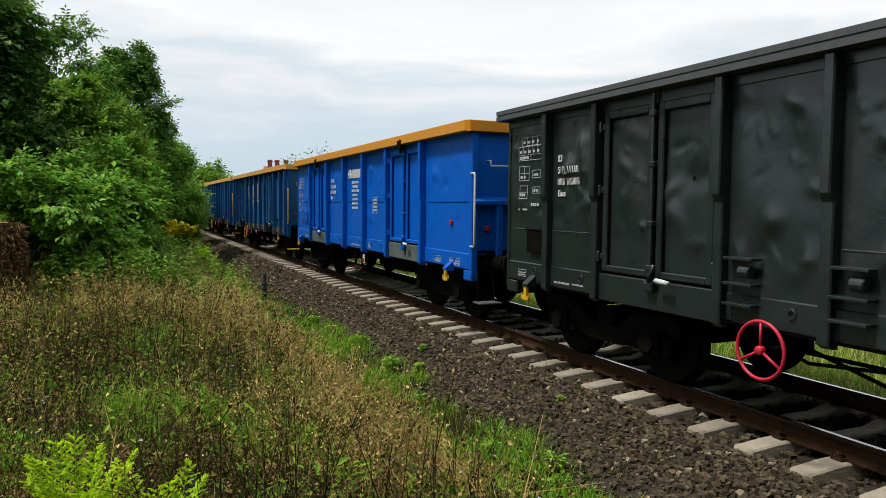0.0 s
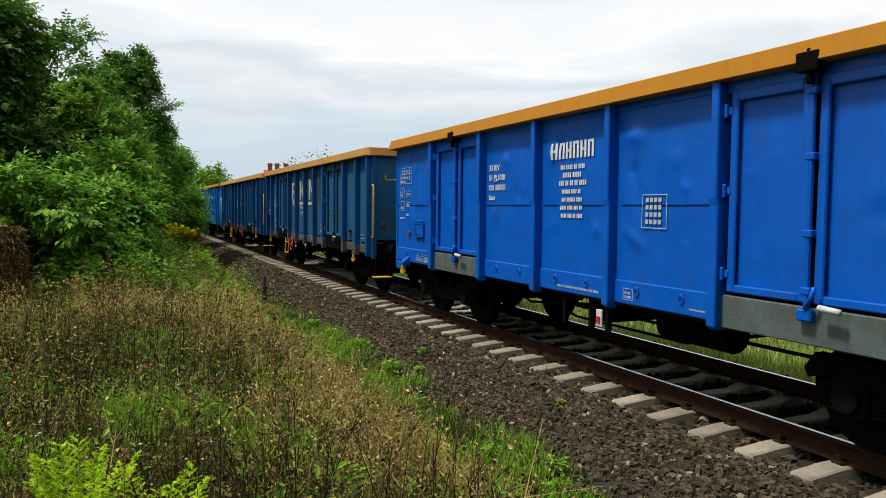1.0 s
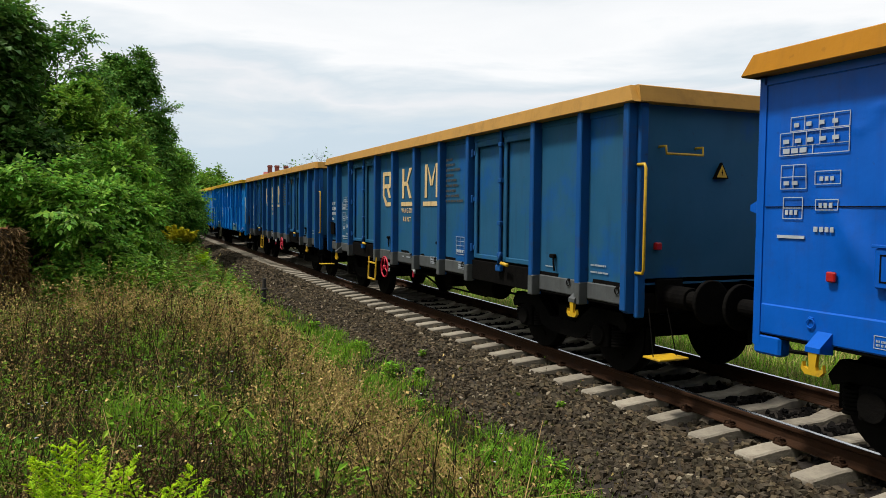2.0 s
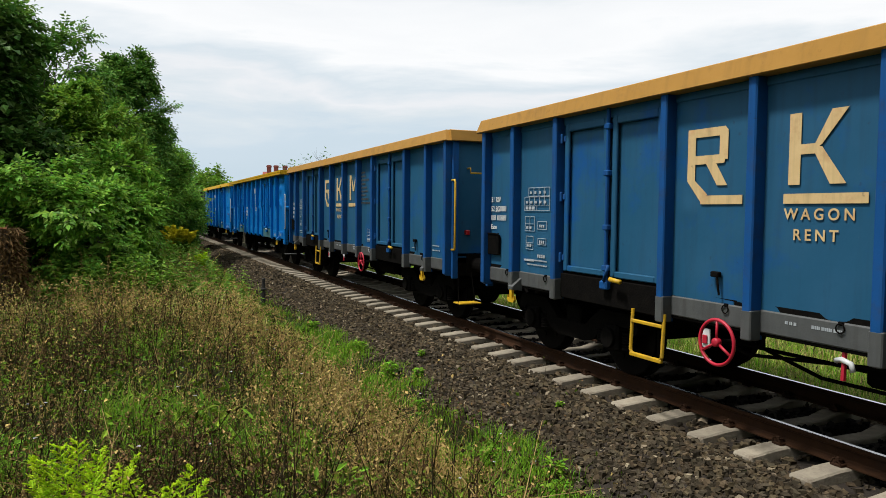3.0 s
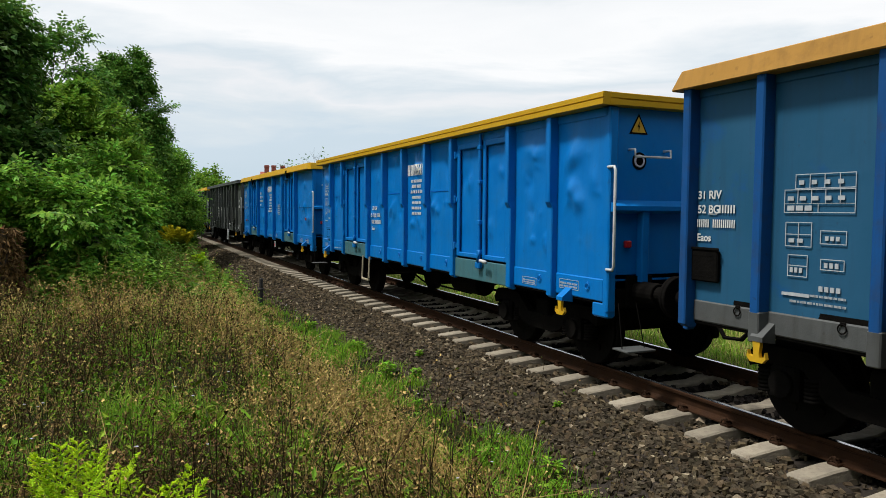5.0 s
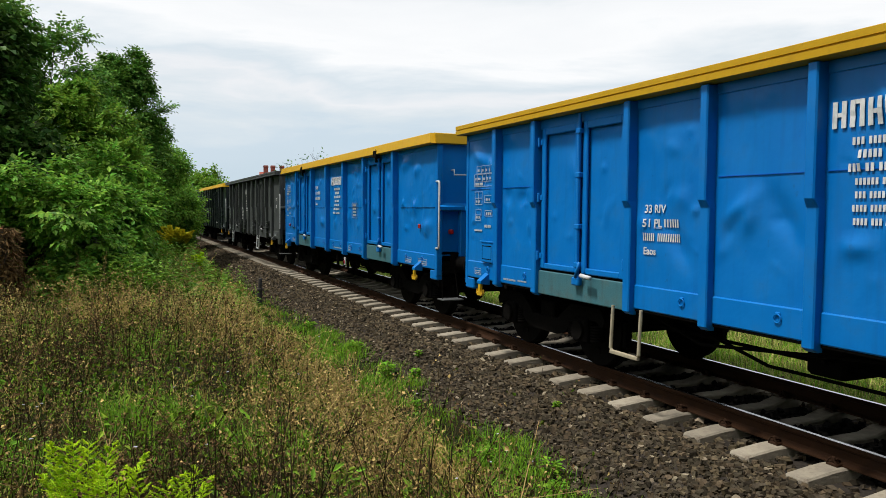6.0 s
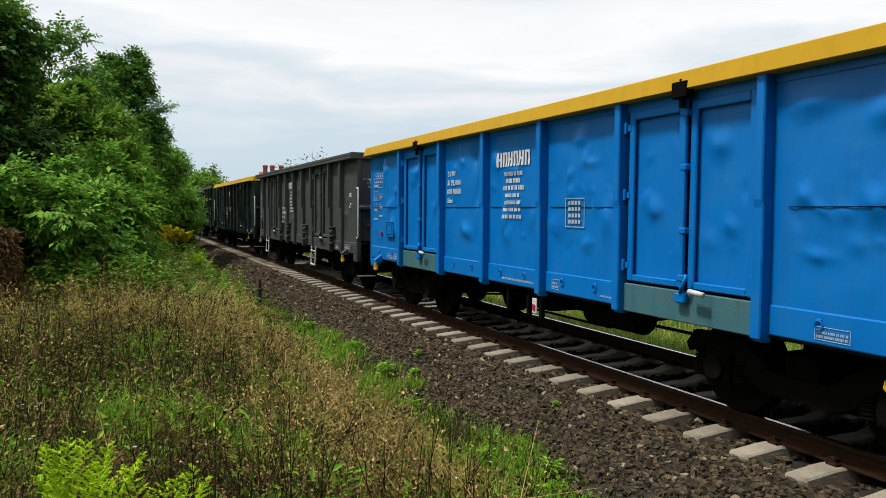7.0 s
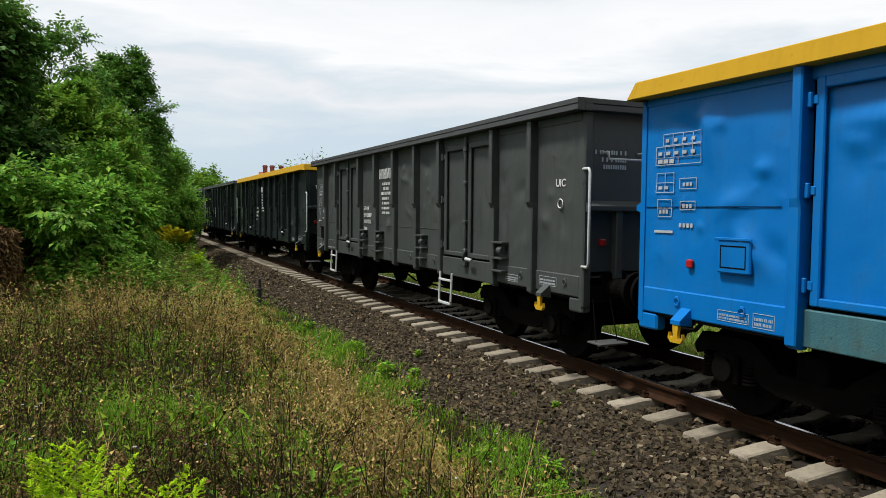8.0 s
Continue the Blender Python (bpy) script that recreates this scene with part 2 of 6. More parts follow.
# ---- mesh tools ----
class Mesh:
    """Gathers vertices and faces, then makes one mesh."""

    def __init__(self):
        self.v, self.f = [], []

    def add(self, verts, faces):
        o = len(self.v)
        self.v += [tuple(a) for a in verts]
        self.f += [tuple(o + i for i in f) for f in faces]
        return self

    def rings(self, rings, closed=True):
        n = len(rings[0])
        verts = [p for r in rings for p in r]
        faces = [(k * n + i, k * n + (i + 1) % n, (k + 1) * n + (i + 1) % n, (k + 1) * n + i) for k in range(len(rings) - 1) for i in range(n)]
        if closed:
            faces += [tuple(range(n))[::-1], tuple((len(rings) - 1) * n + i for i in range(n))]
        return self.add(verts, faces)

    def box(self, x0, x1, y0, y1, z0, z1, c=0.006):
        """A box with chamfered edges."""
        c = min(c, (x1 - x0) * 0.3, (y1 - y0) * 0.3, (z1 - z0) * 0.3)

        def ring(z, i):
            a0, a1, b0, b1, k = x0 + i, x1 - i, y0 + i, y1 - i, c
            return [(a0 + k, b0, z), (a1 - k, b0, z), (a1, b0 + k, z), (a1, b1 - k, z), (a1 - k, b1, z), (a0 + k, b1, z), (a0, b1 - k, z), (a0, b0 + k, z)]
        return self.rings([ring(z0, c * 0.8), ring(z0 + c, 0), ring(z1 - c, 0), ring(z1, c * 0.8)])

    def tube(self, pts, r, n=8):
        pts = [Vector(p) for p in pts]
        rs = []
        for i, p in enumerate(pts):
            d = (pts[min(i + 1, len(pts) - 1)] - pts[max(i - 1, 0)]).normalized()
            a = d.orthogonal().normalized() if i == 0 else (last - d * last.dot(d)).normalized()
            last = a
            b = d.cross(a)
            rr = r[i] if isinstance(r, (list, tuple)) else r
            rs.append([p + (a * math.cos(2 * math.pi * k / n) + b * math.sin(2 * math.pi * k / n)) * rr for k in range(n)])
        return self.rings(rs)

    def cyl(self, axis, c, r0, h0, h1, n=20, r1=None):
        r1 = r0 if r1 is None else r1
        rs = []
        e = min(0.008, abs(h1 - h0) * 0.2)
        for h, r in ((h0, r0 - e), (h0 + e, r0), (h1 - e, r1), (h1, r1 - e)):
            ring = []
            for k in range(n):
                a, b = r * math.cos(2 * math.pi * k / n), r * math.sin(2 * math.pi * k / n)
                ring.append({"x": (c[0] + h, c[1] + a, c[2] + b), "y": (c[0] + a, c[1] + h, c[2] + b), "z": (c[0] + a, c[1] + b, c[2] + h)}[axis])
            rs.append(ring)
        return self.rings(rs)

    def torus(self, axis, c, R, r, n=28, m=8):
        verts, faces = [], []
        for i in range(n):
            a = 2 * math.pi * i / n
            for j in range(m):
                b = 2 * math.pi * j / m
                q, h = R + r * math.cos(b), r * math.sin(b)
                u, w = q * math.cos(a), q * math.sin(a)
                verts.append({"x": (c[0] + h, c[1] + u, c[2] + w), "y": (c[0] + u, c[1] + h, c[2] + w), "z": (c[0] + u, c[1] + w, c[2] + h)}[axis])
                faces.append((i * m + j, ((i + 1) % n) * m + j, ((i + 1) % n) * m + (j + 1) % m, i * m + (j + 1) % m))
        return self.add(verts, faces)

    def prism(self, outline, axis, h0, h1):
        """A flat outline pushed along an axis. Outline in the two other axes, in order."""
        def at(p, h):
            return {"x": (h, p[0], p[1]), "y": (p[0], h, p[1]), "z": (p[0], p[1], h)}[axis]
        return self.rings([[at(p, h0) for p in outline], [at(p, h1) for p in outline]])

    def data(self, name, material, smooth=False):
        me = bpy.data.meshes.new(name)
        me.from_pydata(self.v, [], self.f)
        bm = bmesh.new()
        bm.from_mesh(me)
        bmesh.ops.recalc_face_normals(bm, faces=bm.faces)
        bm.to_mesh(me)
        bm.free()
        if smooth:
            me.polygons.foreach_set("use_smooth", [True] * len(me.polygons))
        me.materials.append(material)
        return me


def part(name, m, material, parent=None, label="", smooth=False):
    """One mesh object under a thing or a part; m is a Mesh or ready mesh data."""
    ob = new(name, m if isinstance(m, bpy.types.Mesh) else m.data(name, material, smooth))
    ob.parent = parent
    return tagged(ob, label=label)


def bulk(name, verts, faces, material, smooth=False):
    """One mesh from numpy arrays of vertices and equal-sized faces."""
    me = bpy.data.meshes.new(name)
    k = faces.shape[1]
    me.vertices.add(len(verts))
    me.vertices.foreach_set("co", np.asarray(verts, dtype=np.float32).ravel())
    me.loops.add(faces.size)
    me.loops.foreach_set("vertex_index", faces.astype(np.int32).ravel())
    me.polygons.add(len(faces))
    me.polygons.foreach_set("loop_start", np.arange(0, faces.size, k, dtype=np.int32))
    me.polygons.foreach_set("use_smooth", np.full(len(faces), smooth, dtype=bool))
    me.update(calc_edges=True)
    me.materials.append(material)
    return me


RNG = np.random.default_rng(11)


def lump(x, y, scale, seed=0.0):
    """Smooth noise on the plan, about -1 to 1."""
    return noise.noise(Vector((x * scale + seed, y * scale - seed, seed * 0.7)))


# ---- ground, track bed ----
def ground_z(x, y):
    """Height of the ground: a ditch beside the ballast, rising to the path on which the camera stands."""
    if x > 0:
        a = min(max((x - 2.4) / 6.0, 0), 1)
        return -0.62 + 0.25 * a * a * (3 - 2 * a)
    a = min(max((-2.45 - x) / 3.6, 0), 1)
    return -0.62 + 0.62 * a * a * (3 - 2 * a)


def rough_z(x, y):
    return ground_z(x, y) + (0.05 * lump(x, y, 0.7, 3.1) if -14 < x < -2.6 or x > 2.6 else 0.0)


def ground():
    xs = [-2600, -900, -300, -120, -60, -35, -24, -18] + [-14 + 0.4 * i for i in range(29)] + [-2.45, -2.2, -1.2, 0, 1.2, 2.2, 2.5, 3, 4, 5, 6, 8, 11, 16, 25, 40, 80, 200, 700, 2600]
    ys = [-2600, -700, -200, -60, -25, -12, -6] + [-3 + 0.6 * i for i in range(60)] + [34, 36, 39, 42, 46, 50, 55, 60, 70, 85, 110, 150, 220, 350, 700, 1500, 3000]
    verts = [(x, y, rough_z(x, y)) for y in ys for x in xs]
    n = len(xs)
    faces = [(j * n + i, j * n + i + 1, (j + 1) * n + i + 1, (j + 1) * n + i) for j in range(len(ys) - 1) for i in range(n - 1)]
    me = bpy.data.meshes.new("ground")
    me.from_pydata(verts, [], faces)
    me.polygons.foreach_set("use_smooth", [True] * len(me.polygons))
    me.materials.append(SOIL)
    return tagged(new("ground", me), "uneven turf and soil beside the railway line", "ground", kind="structure")


SLEEPER_TOP, Y0, Y1 = -0.185, -8.0, 150.0


def bed_z(x):
    a = abs(x)
    if a < 1.62:
        return -0.268
    return -0.268 - 0.367 * min((a - 1.62) / 0.75, 1)


def track_bed():
    prof = [(-2.45, -0.66), (-2.37, -0.635), (-2.0, -0.44), (-1.62, -0.268), (-0.6, -0.268), (0.6, -0.268), (1.62, -0.268), (2.37, -0.635), (2.45, -0.66)]
    ys = [-30 + 2.0 * i for i in range(120)]
    verts = [(x + 0.05 * lump(i, y, 0.6), y, z) for y in ys for i, (x, z) in enumerate(prof)]
    n = len(prof)
    faces = [(j * n + i, j * n + i + 1, (j + 1) * n + i + 1, (j + 1) * n + i) for j in range(len(ys) - 1) for i in range(n - 1)]
    me = bpy.data.meshes.new("track_bed")
    me.from_pydata(verts, [], faces)
    me.materials.append(BEDMAT)
    return tagged(new("track_bed", me), "bed of crushed stone under the railway track", "track bed", kind="structure")


def ballast():
    """Crushed stones, denser and finer near the camera's end of the track."""
    base = np.array([(x, y, z) for z in (-0.7, 0.7) for y in (-0.7, 0.7) for x in (-0.7, 0.7)])
    tri = np.array([(0, 2, 3), (0, 3, 1), (4, 5, 7), (4, 7, 6), (0, 1, 5), (0, 5, 4), (2, 6, 7), (2, 7, 3), (0, 4, 6), (0, 6, 2), (1, 3, 7), (1, 7, 5)])
    zones = [(-2.62, -1.22, 2.5, 10.0, 1900, 0.0325), (-2.62, -1.22, -4.0, 2.5, 500, 0.037), (-2.62, -1.22, 10.0, 20.0, 1150, 0.034), (-2.62, -1.22, 20.0, 60.0, 330, 0.050),
             (-1.22, 1.3, -2.0, 16.0, 300, 0.038), (1.3, 2.5, -2.0, 20.0, 160, 0.04)]
    pts, size = [], []
    for xa, xb, ya, yb, dens, r in zones:
        n = int((xb - xa) * (yb - ya) * dens)
        x, y = RNG.uniform(xa, xb, n), RNG.uniform(ya, yb, n)
        for a, b in zip(x, y):
            edge = 2.34 + 0.22 * lump(a, b, 0.9, 5.0)
            if abs(a) > edge and RNG.random() > 0.25:
                continue
            z = bed_z(a) if abs(a) < 2.37 else -0.62
            if abs(a) < 1.3 and abs((b + 0.3 - SLEEPER_PHASE) % 0.6 - 0.3) < 0.15:
                continue
            pts.append((a, b, z + RNG.uniform(-0.034, 0.032)))
            size.append(r * RNG.uniform(0.55, 1.25))
    pts, size = np.array(pts), np.array(size)
    n = len(pts)
    v = base[None] * RNG.uniform(0.62, 1.22, (n, len(base), 3)) * size[:, None, None]
    v = v * RNG.uniform(0.6, 1.35, (n, 1, 3)) * np.array([1, 1, 0.8])
    a = RNG.uniform(0, 6.283, n)
    c, s = np.cos(a)[:, None], np.sin(a)[:, None]
    x, y = v[..., 0] * c - v[..., 1] * s, v[..., 0] * s + v[..., 1] * c
    tl = RNG.uniform(-0.8, 0.8, n)
    ct, st = np.cos(tl)[:, None], np.sin(tl)[:, None]
    v = np.stack([x, y * ct - v[..., 2] * st, y * st + v[..., 2] * ct], 2) + pts[:, None]
    # inner stones take the colour darkened for the shade below the wagons
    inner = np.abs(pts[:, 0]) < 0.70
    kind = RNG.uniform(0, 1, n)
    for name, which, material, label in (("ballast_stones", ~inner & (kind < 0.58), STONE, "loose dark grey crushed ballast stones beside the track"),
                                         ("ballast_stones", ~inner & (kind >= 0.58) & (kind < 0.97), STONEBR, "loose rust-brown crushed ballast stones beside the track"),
                                         ("ballast_stones", ~inner & (kind >= 0.97), STONELT, "loose pale crushed ballast stones beside the track"), ("track_ballast", inner, STONEDARK, "ballast stones between the rails, colour darkened as shade under the train")):
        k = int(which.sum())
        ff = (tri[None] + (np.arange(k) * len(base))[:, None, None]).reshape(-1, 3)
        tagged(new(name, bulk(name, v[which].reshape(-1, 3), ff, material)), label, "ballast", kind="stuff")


SLEEPER_PHASE = 4.0776


def rails():
    prof = [(-0.075, -0.172), (0.075, -0.172), (0.075, -0.160), (0.022, -0.142), (0.010, -0.125), (0.010, -0.052), (0.034, -0.038), (0.036, -0.012),
            (0.026, -0.001), (-0.026, -0.001), (-0.036, -0.012), (-0.034, -0.038), (-0.010, -0.052), (-0.010, -0.125), (-0.022, -0.142), (-0.075, -0.160)]
    for i, x in enumerate((-0.7525, 0.7525)):
        ob = part("rail", Mesh().prism([(x + a, b) for a, b in prof], "y", -30.0, 200.0), RAILRUST)
        tagged(ob, "rust-brown steel running rail on concrete sleepers", "rail", "rails", "structure")
        # the worn bright band on which the wheels run
        w = part("running_surface", Mesh().prism([(x - 0.027, -0.0012), (x + 0.027, -0.0012), (x + 0.022, 0.0015), (x - 0.022, 0.0015)], "y", -30.0, 200.0), RAILTOP, ob, "bright polished running band")


def sleepers():
    """Concrete sleepers with a lowered middle and sloping ends, and clips that hold both rails."""
    m = Mesh()
    st = [(-1.30, -0.225, 0.085), (-1.285, -0.205, 0.10), (-1.02, SLEEPER_TOP + 0.004, 0.10), (-0.93, SLEEPER_TOP + 0.010, 0.10), (-0.56, SLEEPER_TOP + 0.010, 0.10), (-0.35, -0.222, 0.09), (0.35, -0.222, 0.09),
          (0.56, SLEEPER_TOP + 0.010, 0.10), (0.93, SLEEPER_TOP + 0.010, 0.10), (1.02, SLEEPER_TOP + 0.004, 0.10), (1.285, -0.205, 0.10), (1.30, -0.225, 0.085)]
    m.rings([[(x, -w - 0.04, -0.40), (x, w + 0.04, -0.40), (x, w + 0.006, z - 0.014), (x, w - 0.012, z), (x, -w + 0.012, z), (x, -w - 0.006, z - 0.014)] for x, z, w in st])
    body = m.data("sleeper", CONCRETE)
    clip = Mesh()
    clip.box(-0.05, 0.03, -0.055, 0.055, -0.176, -0.150)
    clip.tube([(-0.045, -0.045, -0.15), (-0.055, -0.02, -0.115), (-0.01, -0.03, -0.118), (0.035, -0.012, -0.142), (0.035, 0.012, -0.142), (-0.01, 0.03, -0.118), (-0.055, 0.02, -0.115), (-0.045, 0.045, -0.15)], 0.009, 6)
    clip.cyl("z", (-0.022, 0, 0), 0.017, -0.15, -0.098, 6)
    clip_me = clip.data("rail_clip", RAILRUST)
    k = -10
    while SLEEPER_PHASE + 0.6 * k < 95:
        y = SLEEPER_PHASE + 0.6 * k
        ob = new("sleeper", body)
        ob.matrix_world = pose(random.uniform(-0.012, 0.012), y, random.uniform(-0.004, 0.004), 0, 0, random.uniform(-0.4, 0.4))
        tagged(ob, "weathered concrete railway sleeper lying in the ballast", "sleeper", "sleepers under the track", "")
        if 2.0 < y < 24:
            for x, turn in ((-0.7525 - 0.085, 0), (-0.7525 + 0.085, 180), (0.7525 - 0.085, 0), (0.7525 + 0.085, 180)):
                c = part("rail_clip", clip_me, None, ob)
                c.matrix_basis = pose(x, 0, 0, 0, 0, turn)
        k += 1


# ---- freight wagons ----
# Wagon space: y along the track (+ away from the camera), near side at -x, z = 0 on the rail head.
END = 6.16                     # half the body's length
X_SHEET, X_POST = 1.33, 1.46   # side sheet, outer face of the posts
Z_SILL, Z_TOP = 0.90, 3.08
LAY_FEW = dict(posts=(-4.25, -2.37, -0.785, 0.785, 2.37, 4.25), doors=((-4.25, -2.37), (2.37, 4.25)), corner=False)
LAY_MANY = dict(posts=(-5.15, -4.10, -2.22, -1.12, 0.0, 1.12, 2.22, 4.10, 5.15), doors=((-4.10, -2.22), (2.22, 4.10)), corner=False)
LAY_CORNER = dict(posts=(-5.26, -4.20, -2.25, -1.16, 0.0, 1.16, 2.25, 4.20, 5.26), doors=((-4.20, -2.25), (2.25, 4.20)), corner=True)


PANELS = {}


def drape(m, w):
    """Lays a marking's vertices on the dented sheets of a wagon's near side."""
    for i, (x, y, z) in enumerate(m.v):
        for y0, y1, z0, z1, push in PANELS.get(w.name, ()):
            if y0 <= y <= y1 and z0 <= z <= z1:
                m.v[i] = (x - push(y, z) - 0.001, y, z)
                break
    return m


def sheet(y0, y1, z0, z1, x, dents, seed, owner=None, fine=False):
    """A steel side sheet, 8 mm thick, pushed in and out by the load over the years."""
    step = 0.03 if fine else 0.10
    ny, nz = max(int((y1 - y0) / step), 3), max(int((z1 - z0) / step), 3)
    rr = random.Random(seed)
    spots = []
    for _ in range(int(12 * dents * (y1 - y0))):
        r, a = rr.choice((0.03, 0.035, 0.045, 0.06, 0.09, 0.13)), rr.uniform(0, math.pi)
        spots.append((rr.uniform(y0 + 0.1, y1 - 0.1), rr.uniform(z0 + 0.3, z1 - 0.12), r, rr.choice((-0.22, 0.16, 0.26, 0.34)) * r * min(dents, 1.1), math.cos(a), math.sin(a), rr.choice((1.0, 1.3, 1.8, 3.0))))

    def push(y, z):
        a, b = (y - y0) / (y1 - y0), (z - z0) / (z1 - z0)
        e = max(min(1, 5 * min(a, 1 - a)) * min(1, 5 * min(b, 1 - b)), 0)
        d = 0.013 * dents * noise.noise(Vector((y * 1.7 + seed, z * 1.7, seed))) * e
        for sy, sz, r, h, ca, sa, k in spots:
            dy, dz = y - sy, z - sz
            if abs(dy) < 6 * r and abs(dz) < 6 * r:
                q = (((dy * ca + dz * sa) / k) ** 2 + (dz * ca - dy * sa) ** 2) / (r * r)
                if q < 4:
                    d += h * math.exp(-q * 1.6) * e
        return d
    if owner is not None:
        PANELS.setdefault(owner.name, []).append((y0, y1, z0, z1, push))

    def skin(ny, nz, inset):
        v = []
        for j in range(nz + 1):
            for i in range(ny + 1):
                y, z = y0 + (y1 - y0) * i / ny, z0 + (z1 - z0) * j / nz
                v.append((-(x + push(y, z) - inset), y, z))
        n = ny + 1
        return v, [(j * n + i, j * n + i + 1, (j + 1) * n + i + 1, (j + 1) * n + i) for j in range(nz) for i in range(ny)]
    m = Mesh()
    m.add(*skin(ny, nz, 0.0))
    m.add(*skin(max(int((y1 - y0) / 0.2), 3), max(int((z1 - z0) / 0.2), 3), 0.03))
    return m


def side_post(y, kink, w=0.048):
    """A hat-section post; below half height it is shallower by kink and a little wider."""
    lo, hi = X_POST - kink - 0.004, X_POST - 0.004
    v = w + (0.008 if kink else 0.0)
    rows = [(0.845, lo - 0.05, v), (0.88, lo, v), (1.97, lo, v), (2.04, hi, w), (3.07, hi, w)]
    m = Mesh()
    m.rings([[(-X_SHEET + 0.02, y - u, z), (-d + 0.012, y - u, z), (-d, y - u + 0.012, z), (-d, y + u - 0.012, z), (-d + 0.012, y + u, z), (-X_SHEET + 0.02, y + u, z)] for z, d, u in rows])
    return m


def lettering(name, text, size, y, z, x, material, parent, label="", spacing=1.0):
    """Letters of the built-in font, flat on the near side; y is where the line starts, z its foot."""
    cu = bpy.data.curves.new(name, "FONT")
    cu.body, cu.size, cu.extrude, cu.offset = text, size, 0.0008, 0.0022
    cu.space_character = spacing
    tmp = bpy.data.objects.new(name, cu)
    scene.collection.objects.link(tmp)
    me = bpy.data.meshes.new_from_object(tmp.evaluated_get(bpy.context.evaluated_depsgraph_get()))
    bpy.data.objects.remove(tmp)
    me.materials.clear()
    me.materials.append(material)
    me.transform(Matrix(((0, 0, -1, -x), (-1, 0, 0, y), (0, 1, 0, z), (0, 0, 0, 1))))
    me.name = name
    for v in me.vertices:
        for y0, y1, z0, z1, push in PANELS.get(parent.name, ()):
            if y0 <= v.co.y <= y1 and z0 <= v.co.z <= z1:
                v.co.x -= push(v.co.y, v.co.z) + 0.001
                break
    return part(name, me, None, parent, label)


def bars(m, y, z, w, h, x, n=1, gap=0.35, slant=0.0):
    """A row of n plain bars of height h that starts at y and is w wide."""
    step = w / n
    for i in range(n):
        a, b = y - step * i, y - step * (i + 1) + step * gap * (1 if n > 1 else 0)
        k = max(1, round(h / 0.05))
        for j in range(k):
            c, d, s0, s1 = z + h * j / k, z + h * (j + 1) / k, slant * j / k, slant * (j + 1) / k
            m.prism([(a - s0, c), (b - s0, c), (b - s1, d), (a - s1, d)], "x", -x - 0.003, -x + 0.001)
    return m


def words(m, y, z, w, h, x, rr):
    """A line of small print: plain bars the size of letters, set in words of uneven length."""
    a = y
    step, ink = h * 0.62, h * 0.40
    while a > y - w + step:
        for _ in range(rr.randint(2, 7)):
            if a - ink < y - w:
                break
            m.prism([(a, z), (a - ink, z), (a - ink, z + h), (a, z + h)], "x", -x - 0.003, -x + 0.001)
            a -= step
        a -= step * 0.7
    return m


def blocks(m, y, z, w, h, x, n, t=0.34):
    """A row of n large plain marks, each of two uprights and a cross bar."""
    step = w / n
    for i in range(n):
        a = y - step * i
        wide = step * 0.80
        s = wide * t
        for p, q in ((a, a - s), (a - wide + s, a - wide)):
            for k in range(5):
                m.prism([(p, z + h * k / 5), (q, z + h * k / 5), (q, z + h * (k + 1) / 5), (p, z + h * (k + 1) / 5)], "x", -x - 0.005, -x + 0.001)
        b = z + h * (0.84 if i % 2 else 0.42)
        m.prism([(a - s, b), (a - wide + s, b), (a - wide + s, b + h * 0.16), (a - s, b + h * 0.16)], "x", -x - 0.003, -x + 0.001)
    return m


def frame_lines(m, y, z, w, h, x, t=0.012, cols=1, rows=1):
    for i in range(cols + 1):
        a = y - w * i / cols
        n = max(1, round(h / 0.1))
        for k in range(n):
            m.box(-x - 0.003, -x + 0.001, a - t / 2, a + t / 2, z - t / 2 + (h + t) * k / n, z - t / 2 + (h + t) * (k + 1) / n, 0.0004)
    for j in range(rows + 1):
        b = z + h * j / rows
        n = max(1, round(w / 0.1))
        for k in range(n):
            m.box(-x - 0.003, -x + 0.001, y - w * (k + 1) / n, y - w * k / n, b - t / 2, b + t / 2, 0.0004)
    return m


def wheelset():
    m = Mesh()
    m.cyl("x", (0, 0, 0), 0.08, -0.98, 0.98, 12)
    for s in (-1, 1):
        m.cyl("x", (s * 0.752, 0, 0), 0.46, -0.065, 0.065, 36)
        m.cyl("x", (s * 0.685, 0, 0), 0.49, -0.016, 0.016, 36)
        m.cyl("x", (s * 0.83, 0, 0), 0.13, -0.03, 0.03, 16)
        for k in range(6):   # holes and balance marks on the disc
            a = k * math.pi / 3
            m.cyl("x", (s * 0.82, 0.28 * math.cos(a), 0.28 * math.sin(a)), 0.04, -0.012, 0.012, 8)
    return m


def bogie_frame(side):
    """One cast side frame with its axle-box arches and spring pockets."""
    o = [(-1.32, 0.62), (-1.22, 0.76), (-0.62, 0.76), (-0.42, 0.62), (-0.30, 0.52), (0.30, 0.52), (0.42, 0.62), (0.62, 0.76), (1.22, 0.76), (1.32, 0.62), (1.28, 0.54), (1.14, 0.60),
         (0.72, 0.60), (0.50, 0.38), (0.30, 0.32), (-0.30, 0.32), (-0.50, 0.38), (-0.72, 0.60), (-1.14, 0.60), (-1.28, 0.54)]
    return Mesh().prism(o, "x", side * 1.0 - 0.05, side * 1.0 + 0.05)


SHARED = {}


def shared(name, make, material, smooth=False):
    if name not in SHARED:
        SHARED[name] = make().data(name, material, smooth)
    return SHARED[name]


def spring():
    m = Mesh()
    pts = [(0.075 * math.cos(a), 0.075 * math.sin(a), 0.34 + 0.034 * a / 6.283 * 1.0) for a in [i * 0.7 for i in range(58)]]
    return m.tube(pts, 0.017, 6)


